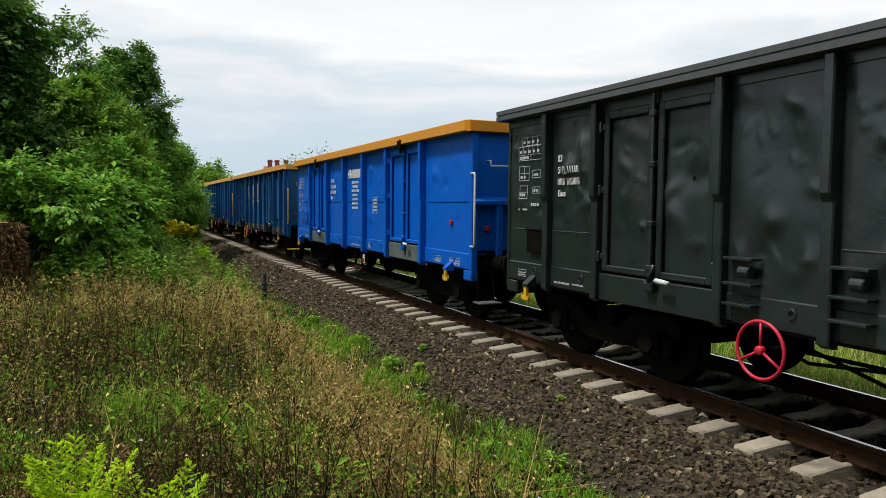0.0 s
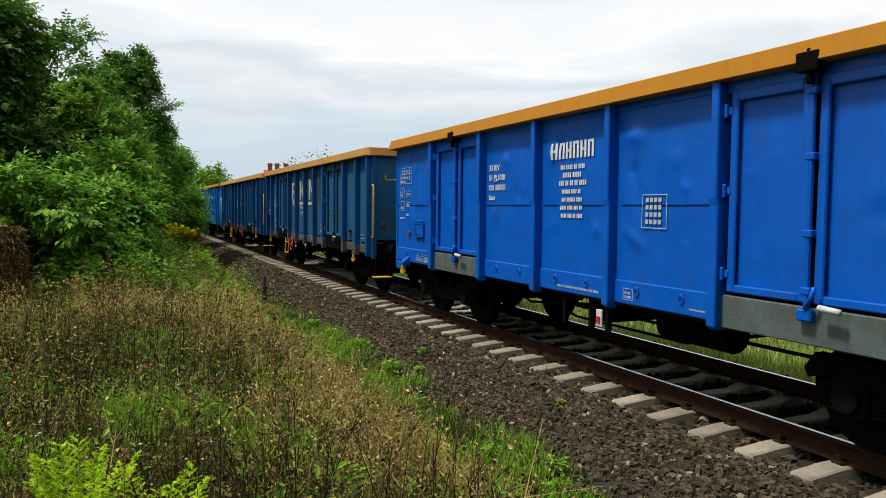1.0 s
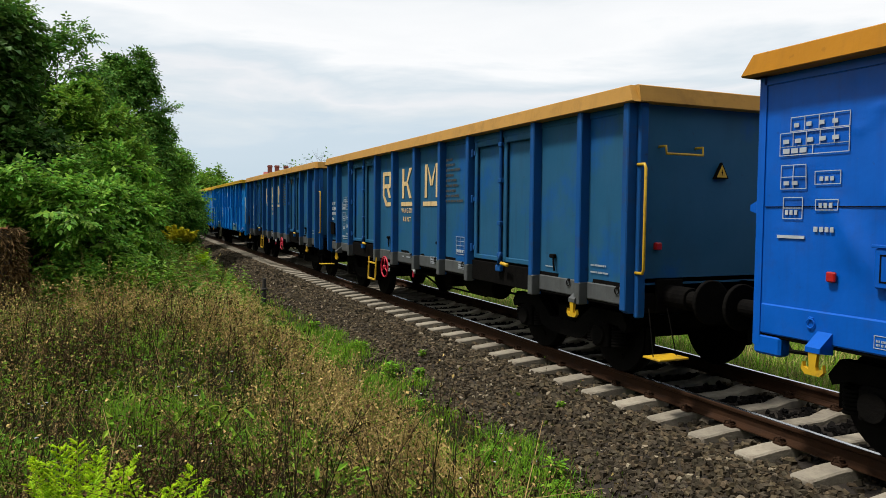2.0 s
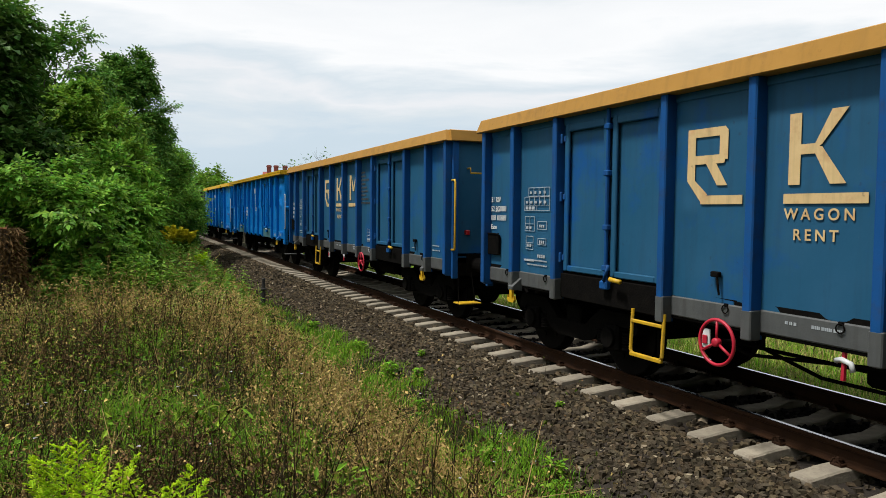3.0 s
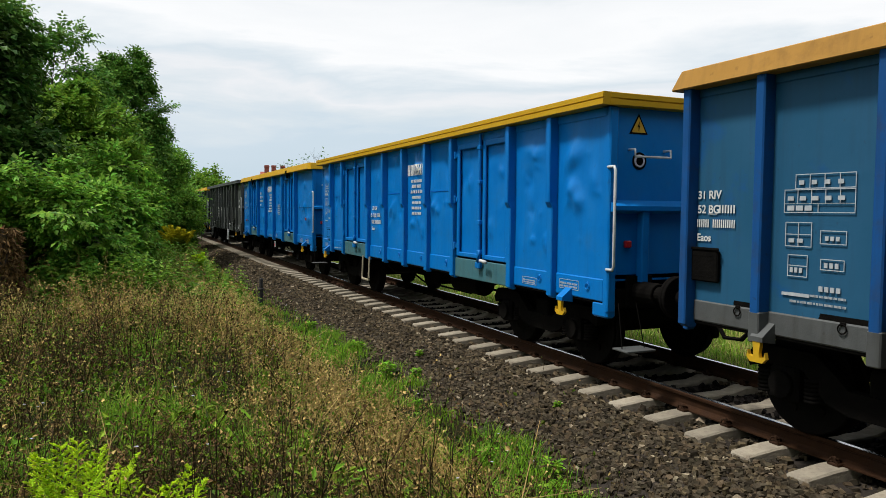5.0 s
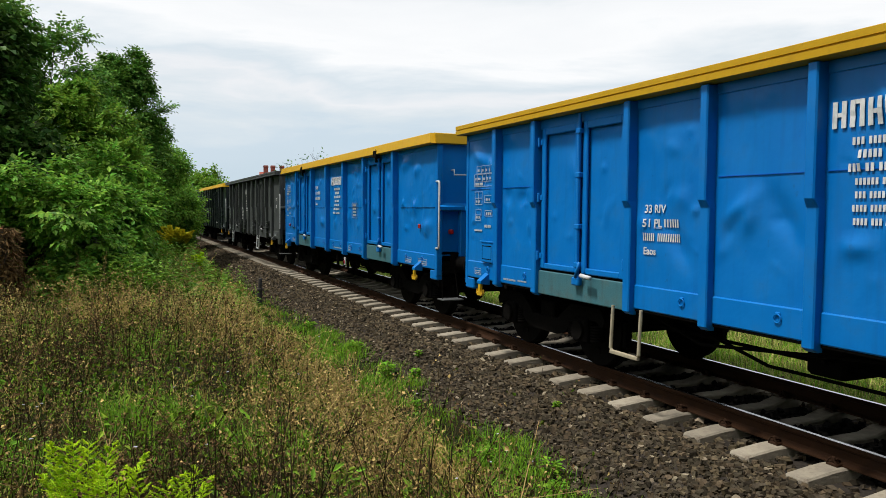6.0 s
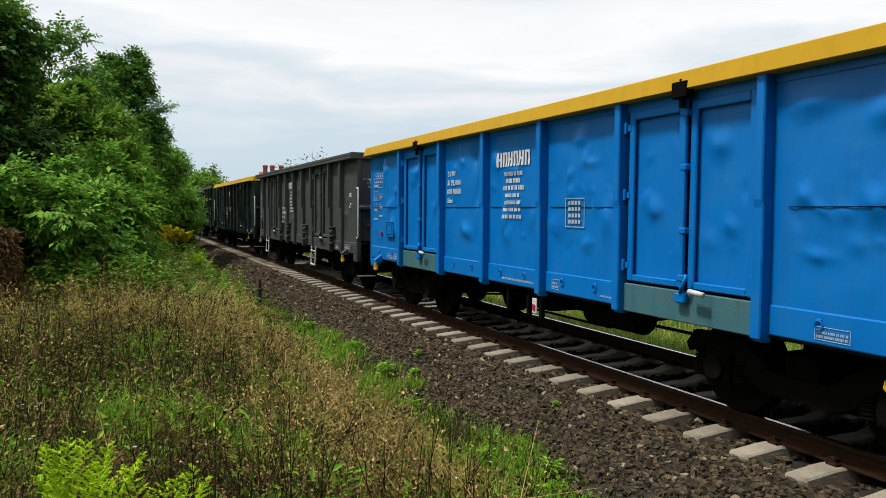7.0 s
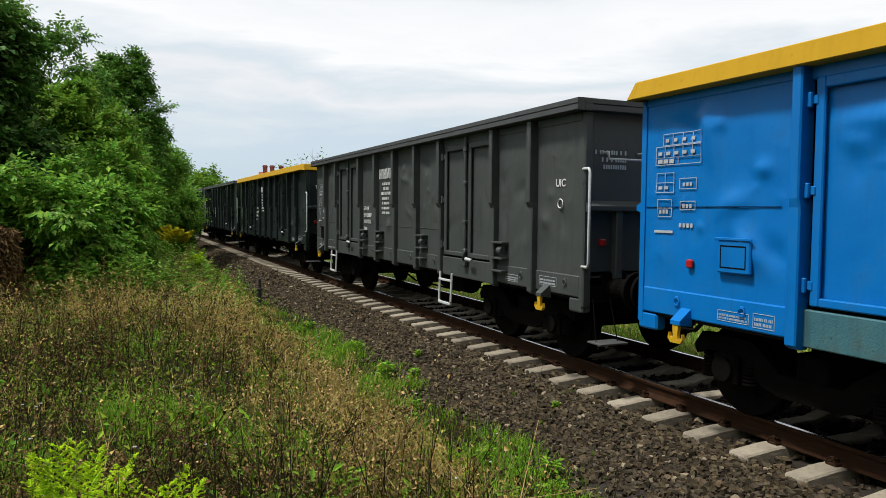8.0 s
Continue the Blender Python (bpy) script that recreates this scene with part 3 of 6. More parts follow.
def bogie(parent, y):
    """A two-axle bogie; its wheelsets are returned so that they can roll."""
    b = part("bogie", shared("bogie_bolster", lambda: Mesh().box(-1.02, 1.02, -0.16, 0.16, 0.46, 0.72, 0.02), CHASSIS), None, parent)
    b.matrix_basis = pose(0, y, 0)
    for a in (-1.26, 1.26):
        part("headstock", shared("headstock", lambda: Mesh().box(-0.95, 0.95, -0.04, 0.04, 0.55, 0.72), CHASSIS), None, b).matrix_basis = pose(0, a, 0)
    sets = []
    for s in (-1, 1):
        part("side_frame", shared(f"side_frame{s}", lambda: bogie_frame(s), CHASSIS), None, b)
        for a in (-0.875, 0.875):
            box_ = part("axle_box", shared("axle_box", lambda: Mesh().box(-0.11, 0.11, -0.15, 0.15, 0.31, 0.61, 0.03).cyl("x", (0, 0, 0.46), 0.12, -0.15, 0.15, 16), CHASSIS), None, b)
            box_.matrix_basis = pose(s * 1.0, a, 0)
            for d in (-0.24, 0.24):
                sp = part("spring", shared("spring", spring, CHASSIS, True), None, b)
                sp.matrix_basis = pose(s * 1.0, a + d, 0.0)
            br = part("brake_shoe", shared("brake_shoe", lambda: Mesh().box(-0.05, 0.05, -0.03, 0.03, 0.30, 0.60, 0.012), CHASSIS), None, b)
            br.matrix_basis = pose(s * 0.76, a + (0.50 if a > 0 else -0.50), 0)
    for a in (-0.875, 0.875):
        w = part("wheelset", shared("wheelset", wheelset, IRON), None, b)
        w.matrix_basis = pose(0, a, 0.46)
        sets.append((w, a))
    return sets


def coping(kind):
    """Cross-section (x, z) of the rim along the top of the walls; outer face first, on the near side."""
    if kind == "plate":
        return [(-1.475, 3.06), (-1.495, 3.07), (-1.465, 3.232), (-1.445, 3.242), (-1.30, 3.242), (-1.29, 3.06)]
    return [(-1.46, 3.085), (-1.50, 3.093), (-1.50, 3.150), (-1.485, 3.155), (-1.485, 3.163), (-1.50, 3.168), (-1.50, 3.222), (-1.49, 3.227), (-1.29, 3.227), (-1.29, 3.085)]


def wagon(label, lay, body, posts, cap, cap_kind, rail_mat, sill=None, stripe=None, kink=0.012, dents=1.0, seed=1, ledge=True, hook=YELLOW, cap_out=0.12):
    """A four-axle open bogie wagon. Returns the wagon and its wheelsets."""
    w = tagged(new("freight_wagon"), label, "freight wagon", "wagons of the train")
    end = END + (0.0 if lay["corner"] or lay is LAY_FEW else 0.04)
    # side sheets between the posts, doors where the layout has them, on both sides
    cuts = [-end] + list(lay["posts"]) + [end]
    for side in (0, 180):
        turn = pose(0, 0, 0, 0, 0, side)
        for i, (a, b) in enumerate(zip(cuts, cuts[1:])):
            if (a, b) in lay["doors"]:
                door_pair(w, a, b, body, posts, rail_mat, sill or body, turn, dents, seed + i, not side)
                continue
            cut = 1.105 if stripe else 1.165
            p = part("side_panel", sheet(a, b, cut - 0.03, Z_TOP, X_SHEET, dents, seed * 7.3 + i + side, None if side else w, not side), body, w, smooth=True)
            p.matrix_basis = turn
            lo = part("lower_panel", Mesh().box(-X_SHEET - 0.014, -X_SHEET + 0.03, a + 0.03, b - 0.03, 0.91, cut, 0.012), stripe or body, w, "grey lower strip" if stripe else "")
            lo.matrix_basis = turn
            for d in (0.3, 0.72):
                if b - a > 1.3 or d == 0.3:
                    ring = part("lashing_ring", shared("lashing_ring_" + (stripe or body).name, lambda: Mesh().torus("x", (0, 0, 0), 0.036, 0.006, 14, 6).box(0.0, 0.02, -0.024, 0.024, 0.022, 0.052), CHASSIS if stripe else body), None, w)
                    ring.matrix_basis = turn @ pose(-X_SHEET - 0.026, a + (b - a) * d, 1.06)
        for y in lay["posts"]:
            p = part("side_post", side_post(y, kink), posts, w)
            p.matrix_basis = turn
            if stripe:
                f = part("post_foot", Mesh().box(-X_POST + 0.003, -X_SHEET, y - 0.056, y + 0.056, 0.84, 1.10, 0.01), stripe, p, "grey painted foot")
        for y in ((-end + 0.05, end - 0.05) if lay["corner"] else ()):
            p = part("corner_post", side_post(y, 0.0), posts, w)
            p.matrix_basis = turn
        if not lay["corner"]:
            for y in (-end + 0.10, end - 0.10):
                f = part("corner_foot", Mesh().box(-X_SHEET - 0.01, -X_SHEET + 0.12, y - 0.14, y + 0.14, 0.73, 0.90, 0.02), body, w)
                f.matrix_basis = turn
            for y in (-end, end):
                p = part("corner_angle", Mesh().prism([(-X_SHEET - 0.012, y - 0.03), (-X_SHEET - 0.012, y + 0.03), (-X_SHEET + 0.07, y + 0.03), (-X_SHEET + 0.07, y - 0.03)], "z", 0.80, 3.09), body, w)
                p.matrix_basis = turn
        # long coping rail
        o = coping(cap_kind)
        k0 = end + cap_out
        c = Mesh()
        rows = []
        for y, s in ((-k0, -1), (k0, 1)):
            rows.append([(x, y - s * (0.10 * (z - 3.05) / 0.17 if cap_kind == "plate" else 0.0), z) for x, z in o])
        c.rings(rows)
        p = part("coping", c, cap, w, "painted rim along the top")
        p.matrix_basis = turn
        # shadow gap strip right under the coping
        p = part("top_rail", Mesh().box(-X_SHEET - 0.012, -X_SHEET + 0.02, -end, end, 2.985, 3.085, 0.006), body, w)
        p.matrix_basis = turn
        e = part("end_wall", end_wall(end, dents, seed + side), body, w, smooth=False)
        e.matrix_basis = turn
        for x in (-X_SHEET + 0.045, X_SHEET - 0.045):
            part("end_corner_post", Mesh().box(x - 0.055, x + 0.055, -end - 0.055, -end + 0.005, 0.80, 3.085, 0.012), posts, w).matrix_basis = turn
        for x in ((-0.86, 0.0, 0.86) if ledge else ()):
            p = part("end_post", Mesh().box(x - 0.05, x + 0.05, -end - 0.10, -end + 0.01, 0.95, 1.98, 0.012), body, w)
            p.matrix_basis = turn
        if ledge:
            p = part("end_ledge", Mesh().prism([(-end - 0.13, 1.94), (-end - 0.13, 1.99), (-end + 0.01, 2.06), (-end + 0.01, 1.90)], "x", -1.32, 1.32), body, w)
            p.matrix_basis = turn
        ec = Mesh()
        yo = -end - cap_out
        oy = [(yo + (1.495 + x) * 1.0, z) for x, z in o]
        ec.prism(oy, "x", -1.40, 1.40)
        p = part("end_coping", ec, cap, w)
        p.matrix_basis = turn
        # handrails and steps at the end
        p = part("handrail", Mesh().tube([(-1.34, -end - 0.02, 2.42), (-1.34, -end - 0.13, 2.42), (-1.34, -end - 0.15, 2.38), (-1.34, -end - 0.15, 1.32), (-1.34, -end - 0.13, 1.28), (-1.34, -end - 0.02, 1.28)], 0.017, 8), rail_mat, w, "painted tubular handrail", True)
        p.matrix_basis = turn
        p = part("handrail", Mesh().tube([(-1.05, -end - 0.0, 2.62), (-1.05, -end - 0.11, 2.62), (-1.05, -end - 0.12, 2.54), (-0.55, -end - 0.12, 2.54), (-0.55, -end - 0.11, 2.62), (-0.55, -end - 0.0, 2.62)], 0.014, 8), rail_mat, w, "painted tubular handrail", True)
        p.matrix_basis = turn
        p = part("end_step", Mesh().box(-1.40, -1.02, -end - 0.50, -end - 0.24, 0.425, 0.445, 0.004), YELLOW if rail_mat == YELLOW else STRIPE, w)
        p.matrix_basis = turn
        p = part("step_hanger", Mesh().tube([(-1.36, -end - 0.36, 0.43), (-1.30, -end - 0.20, 0.92)], 0.0065, 6).tube([(-1.06, -end - 0.36, 0.43), (-1.06, -end - 0.20, 0.92)], 0.0065, 6), CHASSIS, w)
        p.matrix_basis = turn
        part("tail_lamp_bracket", Mesh().box(-1.10, -1.02, -end - 0.06, -end, 1.52, 1.60, 0.01), REDW, w, "small red reflector").matrix_basis = turn
        # buffers, coupling
        for x in (-0.875, 0.875):
            bf = part("buffer", Mesh().cyl("y", (x, 0, 1.02), 0.12, -end - 0.36, -end, 16).cyl("y", (x, 0, 1.02), 0.085, -end - 0.60, -end - 0.34, 16).cyl("y", (x, 0, 1.02), 0.225, -end - 0.645, -end - 0.60, 24).box(x - 0.18, x + 0.18, -end - 0.03, -end + 0.02, 0.84, 1.20), CHASSIS, w)
            bf.matrix_basis = turn
        cp = Mesh().box(-0.05, 0.05, -end - 0.42, -end, 0.94, 1.04, 0.02).tube([(0, -end - 0.36, 0.98), (0.05, -end - 0.46, 0.90), (0.05, -end - 0.56, 0.80), (-0.05, -end - 0.56, 0.80), (-0.05, -end - 0.46, 0.90), (0, -end - 0.36, 0.98)], 0.022, 6)
        cp.tube([(0.35, -end, 0.85), (0.36, -end - 0.25, 0.60), (0.34, -end - 0.5, 0.58), (0.33, -end - 0.68, 0.80)], 0.025, 6)
        part("coupling", cp, CHASSIS, w).matrix_basis = turn
        # towing hook near each end of the sill
        for y in ((-5.2, 5.2) if lay["corner"] else (-5.5, 5.5)):
            hk = Mesh().prism([(y + a * 0.8, 0.86 - (0.84 - b) * 0.85) for a, b in ((-0.05, 0.84), (0.05, 0.84), (0.035, 0.72), (0.045, 0.685), (0.10, 0.70), (0.11, 0.745), (0.125, 0.68), (0.08, 0.635), (-0.08, 0.635),
                              (-0.125, 0.68), (-0.11, 0.745), (-0.10, 0.70), (-0.045, 0.685), (-0.035, 0.72))], "x", -1.475, -1.44)
            part("towing_hook", hk, hook, w, "yellow towing hook").matrix_basis = turn
            br = Mesh().prism([(-1.48, 0.86), (-1.48, 0.90), (-1.33, 1.02), (-1.33, 0.84)], "y", y - 0.065, y + 0.065)
            part("hook_bracket", br, stripe or body, w).matrix_basis = turn
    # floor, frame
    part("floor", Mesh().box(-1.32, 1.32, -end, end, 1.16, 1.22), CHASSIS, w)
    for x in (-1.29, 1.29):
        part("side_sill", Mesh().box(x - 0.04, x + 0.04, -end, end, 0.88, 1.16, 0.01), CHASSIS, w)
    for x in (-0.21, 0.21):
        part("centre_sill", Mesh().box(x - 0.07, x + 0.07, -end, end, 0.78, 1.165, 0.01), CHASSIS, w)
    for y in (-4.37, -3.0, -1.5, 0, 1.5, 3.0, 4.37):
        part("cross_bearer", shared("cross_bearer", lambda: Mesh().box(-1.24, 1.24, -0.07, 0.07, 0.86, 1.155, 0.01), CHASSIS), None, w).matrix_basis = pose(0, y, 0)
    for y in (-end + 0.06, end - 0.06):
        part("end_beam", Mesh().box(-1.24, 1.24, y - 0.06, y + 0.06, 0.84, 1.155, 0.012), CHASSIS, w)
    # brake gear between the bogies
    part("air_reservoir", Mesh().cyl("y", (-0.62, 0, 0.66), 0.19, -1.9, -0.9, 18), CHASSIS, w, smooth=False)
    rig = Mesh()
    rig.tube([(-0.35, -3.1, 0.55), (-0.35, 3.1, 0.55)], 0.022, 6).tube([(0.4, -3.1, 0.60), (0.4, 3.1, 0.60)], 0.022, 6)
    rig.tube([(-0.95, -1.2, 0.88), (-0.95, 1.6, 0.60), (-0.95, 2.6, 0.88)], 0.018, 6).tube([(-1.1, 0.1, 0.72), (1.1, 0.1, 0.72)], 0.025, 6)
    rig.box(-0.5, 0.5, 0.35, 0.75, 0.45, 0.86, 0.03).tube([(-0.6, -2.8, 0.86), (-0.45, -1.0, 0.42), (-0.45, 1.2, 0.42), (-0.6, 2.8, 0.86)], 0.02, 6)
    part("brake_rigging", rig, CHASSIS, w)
    sets = bogie(w, -4.37) + bogie(w, 4.37)
    return w, sets


def end_wall(end, dents, seed):
    return Mesh().box(-1.31, 1.31, -end, -end + 0.03, 1.05, 3.09, 0.006)


def door_pair(w, a, b, body, posts, rail_mat, sill, turn, dents, seed, fine):
    """Two hinged door leaves with pressed frames, the lock bar between them and the sill below."""
    mid, z0, z1 = (a + b) / 2 - 0.02, 1.20, 2.97
    part("door_sill", Mesh().box(-X_SHEET - 0.03, -X_SHEET + 0.05, a, b, 0.87, 1.17, 0.01), sill, w, "stained sill below the doors").matrix_basis = turn
    part("door_lintel", Mesh().box(-X_SHEET - 0.02, -X_SHEET + 0.04, a, b, 2.96, 3.09, 0.008), body, w).matrix_basis = turn
    part("door_seal", Mesh().box(-X_SHEET + 0.045, -X_SHEET + 0.06, a, b, 1.15, 3.07, 0.003), CHASSIS, w).matrix_basis = turn
    for y0, y1, hinge_y in ((a + 0.10, mid - 0.035, a + 0.07), (mid + 0.035, b - 0.10, b - 0.07)):
        leaf = part("door_leaf", sheet(y0, y1, z0, z1, X_SHEET - 0.02, dents * 0.6, seed * 3.1 + y0, None, fine), body, w, smooth=True)
        leaf.matrix_basis = turn
        fm = Mesh()
        for q in ((y0, y0 + 0.085, z0, z1), (y1 - 0.085, y1, z0, z1), (y0 + 0.08, y1 - 0.08, z1 - 0.09, z1), (y0 + 0.08, y1 - 0.08, z0, z0 + 0.07)):
            fm.box(-X_SHEET - 0.035, -X_SHEET + 0.0, *q, 0.012)
        part("door_frame", fm, body, leaf)
        for z in (1.36, 2.1, 2.8):
            part("hinge", Mesh().cyl("z", (-X_SHEET - 0.055, hinge_y, z), 0.02, -0.06, 0.06, 8).box(-X_SHEET - 0.045, -X_SHEET - 0.02, hinge_y - 0.06, hinge_y + 0.06, z - 0.035, z + 0.035), posts, leaf)
    lock = Mesh().tube([(-X_SHEET - 0.06, mid, 1.08), (-X_SHEET - 0.06, mid, 3.06)], 0.024, 8)
    for z in (1.30, 1.75, 2.35, 2.86):
        lock.box(-X_SHEET - 0.09, -X_SHEET - 0.02, mid - 0.045, mid + 0.045, z - 0.03, z + 0.03, 0.008)
    lock.box(-X_SHEET - 0.10, -X_SHEET - 0.03, mid - 0.07, mid + 0.07, 1.06, 1.16, 0.015)
    lk = part("lock_bar", lock, posts, w)
    lk.matrix_basis = turn
    part("lock_lever", Mesh().tube([(-X_SHEET - 0.10, mid - 0.02, 1.16), (-X_SHEET - 0.11, mid - 0.08, 1.26), (-X_SHEET - 0.10, mid - 0.10, 1.34)], 0.018, 8), posts, lk, smooth=True)
    part("lever_grip", Mesh().tube([(-X_SHEET - 0.12, mid - 0.16, 1.19), (-X_SHEET - 0.12, mid - 0.34, 1.175)], 0.026, 8), WHITERAIL if rail_mat != YELLOW else YELLOW, lk, "pale lever grip", True)


def brake_wheel(w, y, z, r, material):
    m = Mesh().torus("x", (-1.50, y, z), r, 0.016, 30, 8).cyl("x", (-1.50, y, z), 0.04, -0.03, 0.03, 12)
    for k in range(3):
        a = math.pi / 2 + k * 2 * math.pi / 3
        m.tube([(-1.50, y, z), (-1.50, y + r * math.cos(a), z + r * math.sin(a))], 0.013, 6)
    bw = part("brake_wheel", m, material, w, "red hand-brake wheel", True)
    part("brake_spindle", Mesh().cyl("x", (0, y, z), 0.02, -1.50, -1.0, 8), CHASSIS, bw)


def step_frame(w, y, material, z0=0.42, wide=0.40, rung=True):
    m = Mesh().tube([(-1.42, y + wide / 2, 0.92), (-1.44, y + wide / 2, z0 + 0.04), (-1.44, y + wide / 2 - 0.04, z0), (-1.44, y - wide / 2 + 0.04, z0), (-1.44, y - wide / 2, z0 + 0.04), (-1.42, y - wide / 2, 0.92)], 0.019, 8)
    m.box(-1.46, -1.42, y - wide / 2, y + wide / 2, z0 - 0.02, z0 + 0.02, 0.006)
    if rung:
        m.box(-1.455, -1.425, y - wide / 2, y + wide / 2, 0.78, 0.815, 0.006)
    part("side_step", m, material, w, "tubular side step", False)


def data_panel(w, y, z, x, hy, hz):
    """The table of load limits and the small signs under it, as plain lines and bars."""
    t = Mesh()
    frame_lines(t, y - 0.10, z + 0.10, 0.52, 0.11, x, 0.0065, 4, 1)
    frame_lines(t, y, z - 0.02, 0.62, 0.11, x, 0.0065, 5, 1)
    frame_lines(t, y, z - 0.09, 0.62, 0.07, x, 0.0065, 2, 1)
    bars(t, y - 0.13, z + 0.13, 0.46, 0.034, x, 4, 0.6)
    bars(t, y - 0.03, z + 0.005, 0.56, 0.034, x, 5, 0.5)
    bars(t, y - 0.03, z - 0.075, 0.24, 0.04, x, 3, 0.2)
    part("load_table_marking", drape(t, w), MARKP, w, "white painted load table")
    for dy, dz, wd, h, cols, rows, by, bz, bw, bh, bn in ((0.02, 0.36, 0.24, 0.19, 2, 2, 0.05, 0.33, 0.16, 0.032, 2), (0.34, 0.33, 0.22, 0.10, 1, 1, 0.38, 0.305, 0.14, 0.034, 3),
                                                          (0.05, 0.60, 0.18, 0.17, 1, 2, 0.07, 0.57, 0.13, 0.04, 3), (0.35, 0.53, 0.20, 0.08, 1, 1, 0.38, 0.515, 0.14, 0.04, 3)):
        sg = frame_lines(Mesh(), y - dy, z - dz, wd, h, x, 0.0065, cols, rows)
        part("load_sign", drape(bars(sg, y - by, z - bz, bw, bh, x, bn, 0.35), w), MARKP, w, "small white framed sign")
    part("length_marking", drape(bars(Mesh(), y - 0.34, z - 0.70, 0.20, 0.04, x, 4, 0.3), w), MARKP, w, "small white mark")
    part("line_marking", drape(bars(Mesh(), y, z - 0.76, 0.26, 0.025, x, 1), w), MARKP, w, "small white line")
    b = Mesh().box(-x - 0.045, -x + 0.002, hy - 0.38, hy, hz - 0.29, hz, 0.012).box(-x - 0.055, -x - 0.04, hy - 0.40, hy + 0.02, hz, hz + 0.025, 0.006)
    part("label_holder", b, CHASSIS if w["label"].startswith(("Black", "Dull", "Dark")) else SKYBLUE if "light blue" in w["label"] else ROYAL, w, "small framed label holder")
    part("label_slot", frame_lines(Mesh(), hy - 0.05, hz - 0.24, 0.28, 0.19, x + 0.044, 0.012), CHASSIS, w, "dark rim of the label holder")


def number_block(w, y, z, x, size, first="33 RIV", second="51 PL"):
    """Readable class letters; the running number itself stays as plain bars."""
    lettering("class_lettering", first, size, y, z, x, WHITEP, w, "white lettering")
    lettering("class_lettering", second, size, y, z - size * 1.25, x, WHITEP, w, "white lettering")
    m = bars(Mesh(), y - size * 2.55, z - size * 1.25, size * 1.9, size * 0.7, x, 6, 0.5)
    bars(m, y, z - size * 2.5, size * 1.5, size * 0.7, x, 6, 0.5)
    bars(m, y - size * 1.85, z - size * 2.5, size * 2.6, size * 0.7, x, 11, 0.5)
    m.box(-x - 0.003, -x + 0.001, y - size * 2.3, y - size * 1.3, z - size * 1.36, z - size * 1.31, 0.0004)
    part("number_marking", drape(m, w), WHITEP, w, "white painted number bars")
    lettering("class_lettering", "Eaos", size * 0.9, y, z - size * 3.7, x, WHITEP, w, "white lettering")


def brand_block(w, y, z, x, width=0.88):
    """A large word and seven lines of small print, drawn as plain bars."""
    m = blocks(Mesh(), y, z, width, 0.20, x, 6)
    part("owner_marking", drape(m, w), WHITEP, w, "white painted bars of an owner's mark")
    m = Mesh()
    mid, zz, rr = y - width / 2, z - 0.13, random.Random(4)
    for wd, h in ((0.52, 0.055), (0.42, 0.06), (0.58, 0.06), (0.46, 0.05), (0.46, 0.05), (0.50, 0.05), (0.48, 0.05)):
        words(m, mid + wd / 2, zz, wd, h, x, rr)
        zz -= 0.098
    part("address_marking", drape(m, w), WHITEP, w, "white painted lines of small print")


def small_marks(w, marks, x, material=MARKP):
    """Small framed notes of one or two lines of print."""
    for i, (y, z, wd, h, n) in enumerate(marks):
        rr = random.Random(i * 7 + n)
        m = Mesh()
        if h >= 0.06:
            frame_lines(m, y, z - 0.01, wd, h + 0.03, x, 0.005)
            words(m, y - 0.015, z + h * 0.55, wd - 0.03, h * 0.28, x, rr)
            words(m, y - 0.015, z + h * 0.08, wd - 0.03, h * 0.28, x, rr)
        else:
            words(m, y, z, wd, h * 0.5, x, rr)
        part("small_marking", drape(m, w), material, w, "small white mark")


